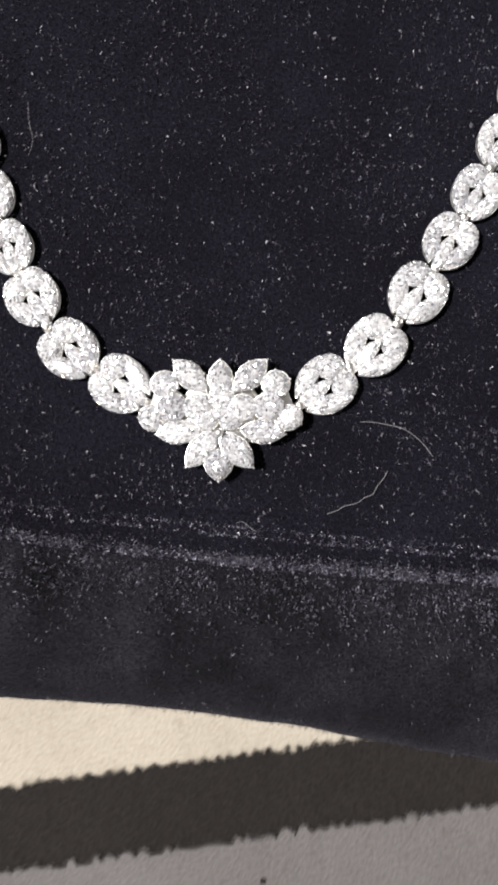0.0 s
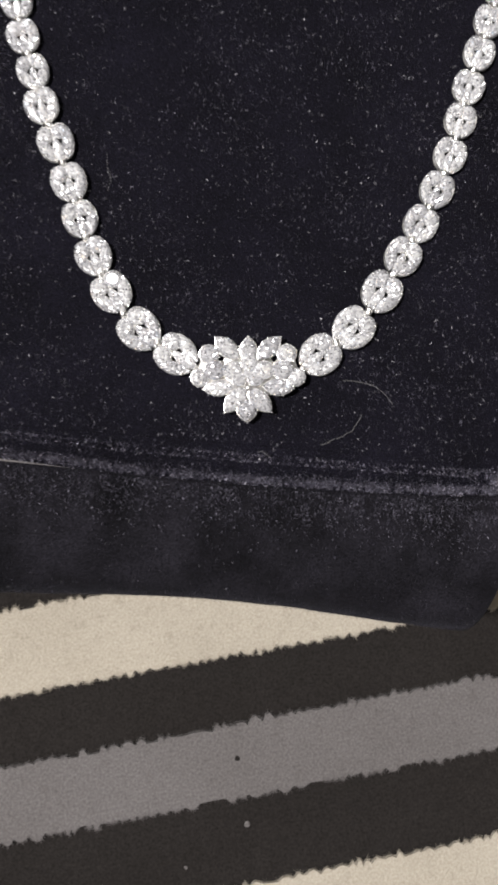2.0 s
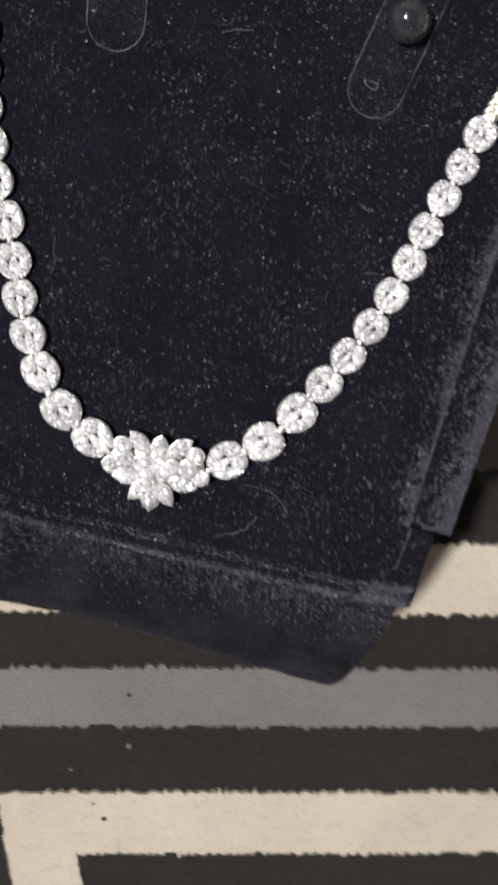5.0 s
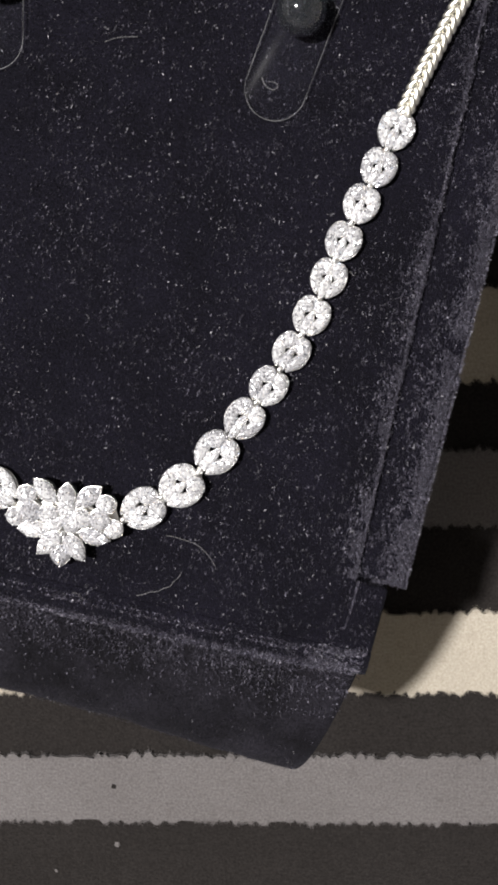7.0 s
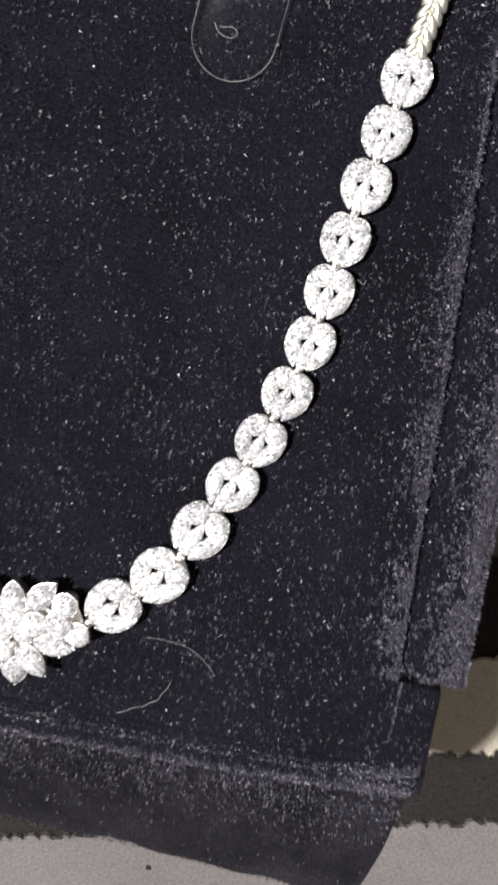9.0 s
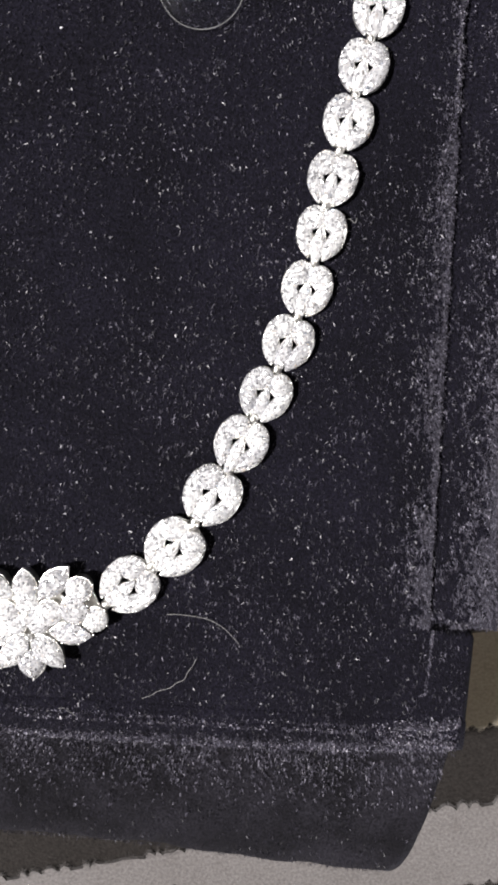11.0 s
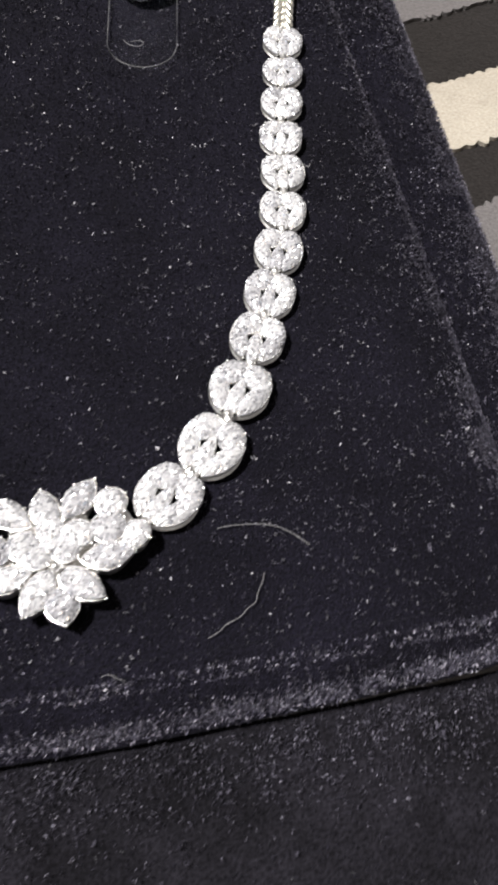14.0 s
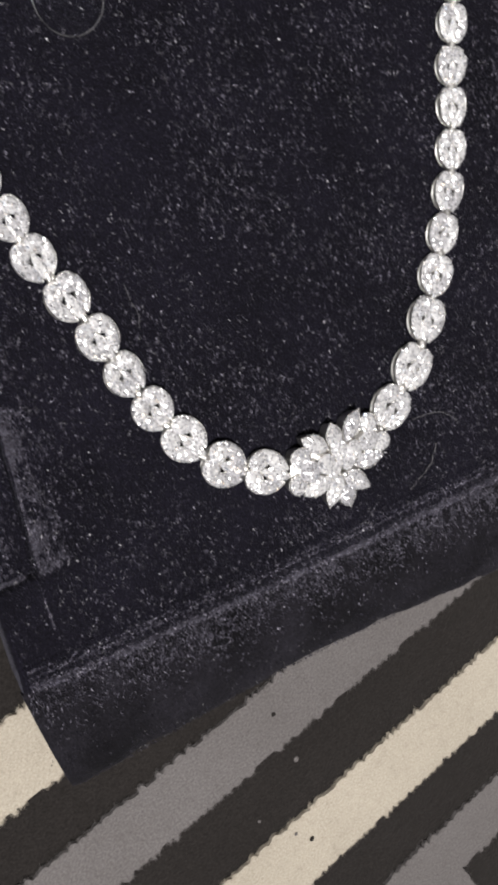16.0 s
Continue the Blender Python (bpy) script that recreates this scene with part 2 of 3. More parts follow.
def slab(points, z0, z1, soft, steps=3):
    """A board with this outline and rounded edges, in millimetres."""
    bm = bmesh.new()
    low = [bm.verts.new((x * MM, y * MM, z0 * MM)) for x, y in points]
    high = [bm.verts.new((x * MM, y * MM, z1 * MM)) for x, y in points]
    bm.faces.new(low[::-1])
    bm.faces.new(high)
    n = len(points)
    for i in range(n):
        bm.faces.new((low[i], low[(i + 1) % n], high[(i + 1) % n], high[i]))
    bmesh.ops.recalc_face_normals(bm, faces=bm.faces)
    if soft:
        bmesh.ops.bevel(bm, geom=bm.edges[:], offset=soft * MM, segments=steps, profile=0.5, affect="EDGES")
        for f in bm.faces:
            f.smooth = True
    return bm


def tube(points, radius, sides=8, closed=False):
    """A round cord through these points (metres); radius may be a list."""
    bm = bmesh.new()
    rings, n = [], len(points)
    for i, q in enumerate(points):
        q = Vector(q)
        d = Vector(points[(i + 1) % n if closed else min(i + 1, n - 1)]) - Vector(points[i - 1 if closed else max(i - 1, 0)])
        d.normalize()
        side = d.cross(Vector((0, 0, 1)))
        side = side.normalized() if side.length > 1e-4 else Vector((1, 0, 0))
        up = side.cross(d)
        r = radius[i] if isinstance(radius, (list, tuple)) else radius
        rings.append([bm.verts.new(q + r * (math.cos(a) * side + math.sin(a) * up)) for a in (2 * math.pi * k / sides for k in range(sides))])
    for i in range(n if closed else n - 1):
        a, b = rings[i], rings[(i + 1) % n]
        for k in range(sides):
            bm.faces.new((a[k], a[(k + 1) % sides], b[(k + 1) % sides], b[k])).smooth = True
    if not closed:
        bm.faces.new(rings[0][::-1])
        bm.faces.new(rings[-1])
    bmesh.ops.recalc_face_normals(bm, faces=bm.faces)
    return bm


def blades(name, roots, normals, length, width, lean, material, parent, seed, label):
    """Short velvet fibres, one thin triangle each."""
    rng = np.random.default_rng(seed)
    n = len(roots)
    h = rng.uniform(*length, (n, 1)) * MM
    w = rng.uniform(*width, (n, 1)) * MM
    d = normals + rng.normal(0, lean, (n, 3))
    d /= np.linalg.norm(d, axis=1, keepdims=True)
    s = np.cross(d, rng.normal(0, 1, (n, 3)))
    s /= np.linalg.norm(s, axis=1, keepdims=True)
    v = np.empty((n, 3, 3))
    v[:, 0], v[:, 1], v[:, 2] = roots - s * w, roots + s * w, roots + d * h
    me = bpy.data.meshes.new(name)
    me.vertices.add(3 * n)
    me.vertices.foreach_set("co", v.reshape(-1))
    me.loops.add(3 * n)
    me.loops.foreach_set("vertex_index", np.arange(3 * n, dtype=np.int32))
    me.polygons.add(n)
    me.polygons.foreach_set("loop_start", np.arange(0, 3 * n, 3, dtype=np.int32))
    me.update(calc_edges=True)
    me.materials.append(material)
    ob = new(name, me)
    ob.parent = parent
    return tagged(ob, label, kind="stuff")


# ---------------------------------------------------------------- the room
HALF = 1.9
RUG_T = 0.006


# Unseen shell, added to close the space for reflections and bounced light.
def room():
    bm = bmesh.new()
    box(bm, -HALF - 0.1, HALF + 0.1, -HALF - 0.1, HALF + 0.1, -RUG_T - 0.1, -RUG_T)
    tagged(new("floor", mesh_of(bm, "floor", TILE)), "beige stone floor under the striped rug", "floor", kind="structure")
    bm = bmesh.new()
    box(bm, -HALF - 0.1, HALF + 0.1, -HALF - 0.1, HALF + 0.1, CEILING, CEILING + 0.1)
    tagged(new("ceiling", mesh_of(bm, "ceiling", PAINT)), "plain grey painted ceiling", "ceiling", kind="structure")
    for name, b in (("wall_north", (-HALF, HALF, HALF, HALF + 0.1)), ("wall_south", (-HALF, HALF, -HALF - 0.1, -HALF)),
                    ("wall_east", (HALF, HALF + 0.1, -HALF - 0.1, HALF + 0.1)), ("wall_west", (-HALF - 0.1, -HALF, -HALF - 0.1, HALF + 0.1))):
        bm = bmesh.new()
        box(bm, *b, -RUG_T, CEILING)
        tagged(new(name, mesh_of(bm, name, PAINT)), "plain grey painted wall", "wall", kind="structure")


room()


# ---------------------------------------------------------------- the rug
def ragged(corners, seed):
    """The outline of a woven patch, in millimetres, counter-clockwise: toothed along x, worn along y."""
    rnd = random.Random(seed)
    edge = []
    for (x0, y0), (x1, y1) in zip(corners, corners[1:] + corners[:1]):
        long = math.hypot(x1 - x0, y1 - y0)
        dx, dy = (x1 - x0) / long, (y1 - y0) / long
        toothed = abs(dx) > abs(dy)
        d = 0.0
        while d < long - (1.2 if d else 0):
            out = rnd.uniform(-0.35, 0.35) if toothed else rnd.uniform(-0.3, 0.5)
            edge.append((x0 + dx * d + dy * out, y0 + dy * d - dx * out))
            step = rnd.uniform(1.5, 4.6) if toothed else rnd.uniform(1.2, 2.2)
            if toothed and d + step < long - 1.0 and rnd.random() > 0.12:
                tall = rnd.uniform(0.3, 1.0) + 0.9 * rnd.random() ** 3
                for k, h in ((0.18, 0.55), (0.34, 0.95), (0.5, 1.0), (0.66, 0.85), (0.8, 0.45)):
                    edge.append((x0 + dx * (d + step * k) + dy * tall * h, y0 + dy * (d + step * k) - dx * tall * h))
            d += step
    return edge


def pile_bar(outline, z0, z1, seed):
    bm = bmesh.new()
    rnd = random.Random(seed)
    low = [bm.verts.new((x * MM, y * MM, z0 * MM)) for x, y in outline]
    high = [bm.verts.new((x * MM, y * MM, (z1 - rnd.uniform(0.2, 0.7)) * MM)) for x, y in outline]
    n = len(outline)
    for i in range(n):
        bm.faces.new((low[i], low[(i + 1) % n], high[(i + 1) % n], high[i]))
    top = bm.faces.new(high)
    bmesh.ops.inset_individual(bm, faces=[top], thickness=0.7 * MM, depth=0.0)
    for v in top.verts:
        v.co.z = z1 * MM
    bmesh.ops.triangulate(bm, faces=[f for f in bm.faces if len(f.verts) > 4])
    bmesh.ops.recalc_face_normals(bm, faces=bm.faces)
    return bm


RUG = pose(0.012, -0.107, 0, 0, 0, 8.65)


def build_rug():
    rug = holder("rug", RUG, "charcoal, cream and grey striped woven wool rug on the floor", "rug")
    bm = bmesh.new()
    box(bm, -0.42, 0.42, -0.32, 0.52, -RUG_T, -0.0012)
    part("backing", bm, CHARCOAL, rug, "charcoal woven ground")
    # straight stripes, cream and grey in turn
    bars = [(-414, 414, 48.1 + 82.5 * k, 68.8 + 82.5 * k, False) for k in range(6)]
    bars += [(-414, 414, 93.2 + 82.5 * k, 111.5 + 82.5 * k, True) for k in range(5)]
    patches = [([(x0, y0), (x1, y0), (x1, y1), (x0, y1)], dull) for x0, x1, y0, y1, dull in bars]
    # nested bars that turn a corner and run off towards the rug's hem
    for k in range(4):
        x0, y1 = -91.2 + 45.0 * k - (8 if k == 0 else 0), 29.0 - 42.6 * k
        wide, high, lean = (22, 18.3, 0.14) if k % 2 == 0 else (21.4, 20.8, 0.10)
        fall = -300 - y1
        patches.append(([(x0 - lean * fall, -300), (x0 + wide - lean * fall, -300), (x0 + wide + lean * high, y1 - high), (414, y1 - high), (414, y1), (x0, y1)], k % 2 == 0))
    # bars that close the pattern beside the nested ones
    for k in range(5):
        patches.append(([(-414, -25 - 56 * k), (-128 + 6 * k, -25 - 56 * k), (-128 + 6 * k, -6 - 56 * k), (-414, -6 - 56 * k)], k % 2 == 1))
    for i, (corners, dull) in enumerate(patches):
        part("stripe", pile_bar(ragged(corners, i), -1.4, 0.0, i), GREY if dull else CREAM, rug, "grey wool stripe" if dull else "cream wool stripe")
    # wool fibres that soften the stripes' edges and tops, in the middle of the rug
    for dull, material, label in ((True, GREY, "loose grey wool fibres on the stripes"), (False, CREAM, "loose cream wool fibres on the stripes")):
        rng = np.random.default_rng(40 + dull)
        at, way = [], []
        for i, (corners, shade) in enumerate(patches):
            if shade != dull:
                continue
            edge = np.array(ragged(corners, i))
            step = np.roll(edge, -1, 0) - edge
            out = np.stack([step[:, 1], -step[:, 0]], 1) / np.maximum(np.linalg.norm(step, axis=1, keepdims=True), 1e-6)
            near = np.where((np.abs(edge[:, 0]) < 170) & (edge[:, 1] > -140) & (edge[:, 1] < 190) & (np.linalg.norm(step, axis=1) < 4))[0]
            if not len(near):
                continue
            pick = rng.choice(near, 16 * len(near))
            f = rng.uniform(0, 1, (len(pick), 1))
            q = edge[pick] + step[pick] * f - out[pick] * rng.uniform(0, 0.8, (len(pick), 1))
            at.append(np.concatenate([q, rng.uniform(-0.9, -0.05, (len(q), 1))], 1))
            way.append(np.concatenate([out[pick], rng.uniform(0.0, 0.7, (len(q), 1))], 1))
        blades("stripe_fuzz", np.concatenate(at) * MM, np.concatenate(way), (0.5, 1.5), (0.05, 0.11), 0.45, material, rug, 50 + dull, label)
    return rug


build_rug()

# ---------------------------------------------------------------- the display stand
TOP = 74.4
TURN = -5.5
STAND = pose(0, 0, TOP * MM, 0, 0, TURN)
IN_L, IN_R, OUT_L, OUT_R, LIP_L, LIP_R = -56.3, 53.3, -65.2, 62.3, -62.4, 59.4
FLAP = [(-62.0, -11.2), (58.6, -10.2), (50.4, -40.4), (-55.0, -39.4)]
FALL = 17.2


def along(s):
    """Distance along the lower edge, for s from 0 to 1."""
    return LIP_L + 0.6 + (LIP_R - LIP_L - 1.2) * s


def edge_v(s):
    """The lower edge's line, bowed outwards in its middle."""
    return -9.0 - 3.0 * max(math.sin(math.pi * s), 0.0) ** 0.6


def roll_z(v):
    """How far the pad's front rolls down towards its lower edge."""
    return -3.2 * np.clip((-5.0 - np.asarray(v)) / 7.0, 0, 1.2) ** 2


def fall(b):
    """How far the flap has dropped: it slopes out first and hangs straight at its hem."""
    return FALL * (0.42 * b + 0.58 * b ** 3)


def seam_lines():
    """Two fuzzy seams: points along each, and its radius."""
    for main in (False, True):
        line = []
        for k in range(61):
            q = k / 60
            v = edge_v(q) + 0.3 if main else -6.3 - 0.9 * math.sin(math.pi * q)
            line.append((along(q), v, float(roll_z(v)) - 0.45))
        yield line, 0.62 if main else 0.6


BUNCHES = [[(49.4, -5.5), (51.6, -5.2), (54.5, -5.4), (56.6, -4.9), (58.6, -4.2)], [(48.2, -7.3), (50.6, -7.7), (52.5, -7.6), (55.2, -7.9), (58.0, -7.7)]]


def build_stand():
    stand = holder("display_stand", STAND, "black velvet necklace display board with a hanging front flap", "display stand")
    outline = [(LIP_L, -5.0), (LIP_R, -5.0), (LIP_R + 0.2, 8.4), (IN_R, 8.6), (IN_R - 2.5, 172), (IN_L + 4, 172), (IN_L + 1.5, 8.6), (LIP_L - 0.2, 8.4)]
    part("pad", slab(outline, -5, 0, 0.8), VELVET, stand)
    part("side_wing", slab([(IN_R + 0.08, 9.2), (OUT_R, 9.2), (OUT_R - 0.4, 172), (IN_R - 2.2, 172)], -6, -0.75, 0.9), VELVET, stand)
    part("side_wing", slab([(OUT_L, 9.2), (IN_L + 1.42, 9.2), (IN_L + 3.7, 172), (OUT_L + 0.4, 172)], -6, -0.75, 0.9), VELVET, stand)
    # the pad's front edge, rolled over
    bm = bmesh.new()
    rows = []
    for k in range(61):
        q = k / 60
        end = edge_v(q)
        ring = [(-4.4, -0.03)] + [(-5.0 + (end + 5.0) * f, float(roll_z(-5.0 + (end + 5.0) * f))) for f in (0.0, 0.2, 0.4, 0.6, 0.8, 0.93, 1.0)]
        ring += [(end + 0.1, float(roll_z(end)) - 1.2), (end + 1.5, float(roll_z(end)) - 1.9), (-4.4, -4.8)]
        u = LIP_L + (LIP_R - LIP_L) * q
        rows.append([bm.verts.new((u * MM, v * MM, (z + 0.06 * noise.noise((u * 0.1, v * 0.3, 2))) * MM)) for v, z in ring])
    for a, b in zip(rows, rows[1:]):
        for k in range(len(a)):
            bm.faces.new((a[k], a[(k + 1) % len(a)], b[(k + 1) % len(a)], b[k])).smooth = True
    bm.faces.new(rows[0])
    bm.faces.new(rows[-1][::-1])
    bmesh.ops.recalc_face_normals(bm, faces=bm.faces)
    part("rolled_edge", bm, VELVET, stand, "velvet front edge of the board, rolled over")
    for line, r in seam_lines():
        path = [(u * MM, (v + 0.12 * noise.noise((u * 0.11, v, 0))) * MM, (z - 0.12 + 0.08 * noise.noise((u * 0.09, 7, v))) * MM) for u, v, z in line]
        part("piped_seam", tube(path, [r * MM * (0.94 + 0.08 * noise.noise((k * 0.35, r, 3))) * (1 if k < 54 else 0.8) for k in range(61)], 12), VELVET, stand, "fuzzy velvet seam along the lower edge")
    for path in BUNCHES:
        line = [(u * MM, v * MM, (float(roll_z(v)) - 0.35) * MM) for u, v in path]
        part("seam_end", tube(line, [0.45 * MM] + [0.8 * MM] * (len(line) - 2) + [0.5 * MM], 10), VELVET, stand, "bunched fuzzy end of the velvet seam")
    # hanging flap
    bm = bmesh.new()
    nu, nv = 60, 22
    for side in (0, 1):
        grid = []
        for j in range(nv + 1):
            b = j / nv
            row = []
            for i in range(nu + 1):
                a = i / nu
                left, right = FLAP[0][0] + (FLAP[3][0] - FLAP[0][0]) * b, FLAP[1][0] + (FLAP[2][0] - FLAP[1][0]) * b
                u = left + (right - left) * a
                top, low = FLAP[0][1] * (1 - a) + FLAP[1][1] * a - 1.3 * math.sin(math.pi * a), FLAP[3][1] * (1 - a) + FLAP[2][1] * a + 2.4 * math.sin(math.pi * a) ** 1.5
                v = top + (low - top) * math.sin(b * math.pi / 2) ** 1.05
                z = -4.9 - fall(b) + 1.6 * b * noise.noise((u * 0.05, v * 0.05, 1)) + 0.8 * noise.noise((u * 0.16, v * 0.07, 5)) + 0.25 * noise.noise((u * 0.45, v * 0.2, 9))
                row.append(bm.verts.new((u * MM, v * MM, (z - (1.4 if side else 0)) * MM)))
            grid.append(row)
        for j in range(nv):
            for i in range(nu):
                q = (grid[j][i], grid[j + 1][i], grid[j + 1][i + 1], grid[j][i + 1])
                bm.faces.new(q if not side else q[::-1]).smooth = True
        if side == 0:
            front = grid
    rim = lambda g: g[0] + [r[-1] for r in g[1:]] + g[-1][-2::-1] + [r[0] for r in g[-2:0:-1]]
    a, b = rim(front), rim(grid)
    for i in range(len(a)):
        k = (i + 1) % len(a)
        bm.faces.new((a[i], a[k], b[k], b[i]))
    bmesh.ops.recalc_face_normals(bm, faces=bm.faces)
    part("front_flap", bm, FLAP_VELVET, stand, "softly creased black velvet flap")
    # Unseen support added under the board; wide enough to darken the shade beside it.
    part("unseen_base_block", slab([(-50, 18), (56, 18), (56, 150), (-50, 150)], -TOP, -4.9, 1.5), VELVET, stand)
    return stand


stand = build_stand()


def noise_at(u, v, size, seed):
    return np.array([noise.noise((a / size, b / size, seed)) for a, b in zip(u, v)])


def clumps(rng, u, v, z, count, spread):
    """Several fibre roots round each clump's middle; spread along and across, in millimetres."""
    k = rng.integers(count[0], count[1] + 1, len(u))
    at = np.repeat(np.arange(len(u)), k)
    return np.stack([u[at] + rng.normal(0, spread[0], len(at)), v[at] + rng.normal(0, spread[1], len(at)), z[at]], 1)


def fuzz():
    rng = np.random.default_rng(5)
    up = np.array((0.0, 0.0, 1.0))
    n = 230000
    u, v = rng.uniform(OUT_L + 0.5, OUT_R - 0.5, n), rng.uniform(-10.5, 130, n)
    keep = (v > 9.6) | ((u > LIP_L + 0.6) & (u < LIP_R - 0.6))
    u, v = u[keep], v[keep]
    z = np.where(((u > IN_R) | (u < IN_L + 2)) & (v > 9), -0.75, -0.02) + roll_z(v)
    blades("velvet_pile", np.stack([u, v, z], 1) * MM, np.tile(up + (0, -0.65, 0), (len(u), 1)), (0.22, 0.55), (0.035, 0.08), 0.28, PILE, stand, 6, "short dense black velvet pile")
    roots, normals = [], []

    def add(at, way):
        roots.append(at)
        normals.append(np.tile(np.array(way, dtype=float), (len(at), 1)))

    # sheen-coloured clumps of pile, thick in some places and thin in others
    n = 18500
    u, v = rng.uniform(OUT_L + 1, OUT_R - 1, n), rng.uniform(-4, 128, n)
    keep = ((v > 10) | ((u > LIP_L + 1) & (u < LIP_R - 1))) & (rng.uniform(-0.35, 0.75, n) - np.clip((v - 45) / 230, -0.12, 0.2) < noise_at(u, v, 17, 2) + 0.35 * noise_at(u, v, 4, 8))
    u, v = u[keep], v[keep]
    add(clumps(rng, u, v, np.where(((u > IN_R) | (u < IN_L + 2)) & (v > 9), -0.7, 0.03), (2, 8), (0.13, 0.24)), (0, -0.6, 1))
    # bands beside the inner lines and along the outer edges, their sheen coloured in
    for line, foot, side, width, count, z in ((IN_R, -2.4, -1, 1.15, 6200, 0.03), (OUT_R - 0.4, -0.4, -1, 2.0, 12500, -0.7),
                                              (IN_L + 1.5, 2.4, 1, 1.6, 5200, 0.03), (OUT_L + 0.4, 0.4, 1, 2.2, 9000, -0.7)):
        v = 9.4 + 119 * rng.uniform(0, 1, count) ** (1.4 if z > 0 else 1.15)
        u = line + foot * (v - 9) / 160 + side * (0.15 + rng.exponential(width, count))
        keep = rng.uniform(-0.55, 0.55, count) < noise_at(u, v, 3.5, 4) + 0.3 * noise_at(u, v, 11, 6)
        u, v = u[keep], v[keep]
        add(clumps(rng, u, v, np.full(len(u), z), (3, 10), (0.16, 0.26)), (0, -0.6, 1))
    # the two seams: ridges of fibre, broken up along their length
    ridge, ways = [], []
    for line, r in seam_lines():
        count = 54000 if r > 0.61 else 10000
        line = np.array(line)
        at, a = rng.uniform(0.3, 59.7, count), rng.uniform(-0.4, math.pi + 0.3, count)
        mid = np.stack([np.interp(at, np.arange(61), line[:, k]) for k in range(3)], 1)
        if r > 0.61:
            a = rng.normal(1.45, 0.6, count)
        keep = rng.uniform(-0.5, 0.5, count) < 0.95 * noise_at(mid[:, 0], a * r, 0.7, r) + 0.5 * noise_at(mid[:, 0], a, 7, 3)
        mid, a = mid[keep], a[keep]
        nn = np.stack([np.zeros(len(a)), np.cos(a), np.sin(a)], 1)
        root = mid + nn * r
        root[:, 1] += np.abs(rng.normal(0, 0.6 if r > 0.61 else 0.25, len(a)))
        root[:, 2] = np.maximum(root[:, 2], roll_z(root[:, 1]) + 0.02)
        ridge.append(root)
        ways.append(nn)
    for path in BUNCHES:
        way = np.array(path)
        k, f = rng.integers(0, len(way) - 1, 3200), rng.uniform(0, 1, (3200, 1))
        a = rng.normal(1.5, 0.6, 3200)
        nn = np.stack([np.zeros(3200), np.cos(a), np.sin(a)], 1)
        mid = way[k] * (1 - f) + way[k + 1] * f
        keep = rng.uniform(-0.8, 0.3, 3200) < noise_at(mid[:, 0], a, 1.1, 5)
        ridge.append((np.concatenate([mid, roll_z(mid[:, 1:]) - 0.35], 1) + nn * 0.8)[keep])
        ways.append(nn[keep])
    blades("ridge_pile", np.concatenate(ridge) * MM, np.concatenate(ways), (0.15, 0.42), (0.055, 0.12), 0.6, GLINT_NAP, stand, 10, "ruffled velvet pile along the seams, its glints put in by colour")
    # ruffled band above the seam
    n = 2600
    u, v = rng.uniform(LIP_L + 1, LIP_R - 1, n), rng.exponential(1.9, n)
    v += np.array([edge_v((a - LIP_L) / (LIP_R - LIP_L)) for a in u]) + 0.8
    keep = (v < 4) & (rng.uniform(-0.55, 0.6, n) < noise_at(u, v, 3, 12) + 0.4 * noise_at(u, v, 14, 15))
    u, v = u[keep], v[keep]
    add(clumps(rng, u, v, roll_z(v) + 0.03, (2, 6), (0.15, 0.2)), (0, -0.1, 1))
    # short edge at the foot of each wing, lit by pale fibre colour
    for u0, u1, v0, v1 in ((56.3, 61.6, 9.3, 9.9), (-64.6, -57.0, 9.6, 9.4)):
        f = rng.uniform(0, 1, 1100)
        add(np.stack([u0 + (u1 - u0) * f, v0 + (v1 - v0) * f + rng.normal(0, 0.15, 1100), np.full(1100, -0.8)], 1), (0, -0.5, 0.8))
    # raised outer rims
    for u0, u1, z, count in ((OUT_R - 0.3, OUT_R - 0.6, -1.2, 9000), (OUT_L + 0.3, OUT_L + 0.6, -1.2, 6000)):
        s = rng.uniform(0, 1, count) ** 1.3
        a = rng.uniform(0.1, math.pi * 0.75, count)
        sign = 1 if u0 > 0 else -1
        nn = np.stack([sign * np.cos(a), np.zeros(count), np.sin(a)], 1)
        roots.append(np.stack([u0 + (u1 - u0) * s + rng.normal(0, 0.12, count), 9 + 120 * s, np.full(count, z)], 1) + nn * 0.3)
        normals.append(nn)
    # thin lines where the pad meets its wings, and below them, highlight coloured in
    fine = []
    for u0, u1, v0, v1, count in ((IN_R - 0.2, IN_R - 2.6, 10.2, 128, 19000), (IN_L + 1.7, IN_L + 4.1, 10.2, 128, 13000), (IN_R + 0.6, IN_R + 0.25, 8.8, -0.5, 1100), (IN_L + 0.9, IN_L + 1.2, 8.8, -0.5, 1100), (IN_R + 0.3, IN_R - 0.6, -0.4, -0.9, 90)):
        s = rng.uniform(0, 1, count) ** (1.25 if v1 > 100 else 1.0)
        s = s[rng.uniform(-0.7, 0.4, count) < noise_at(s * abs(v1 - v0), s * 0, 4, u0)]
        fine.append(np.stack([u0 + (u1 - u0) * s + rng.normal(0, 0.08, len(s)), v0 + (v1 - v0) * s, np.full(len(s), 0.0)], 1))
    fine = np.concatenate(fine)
    blades("line_pile", fine * MM, np.tile(np.array((0, -0.3, 0.9)), (len(fine), 1)), (0.15, 0.42), (0.06, 0.12), 0.55, GLINT_NAP, stand, 9, "thin line of velvet fibres coloured as a bright highlight")
    # the flap's upper edge, its sheen given by paler fibres
    n = 8500
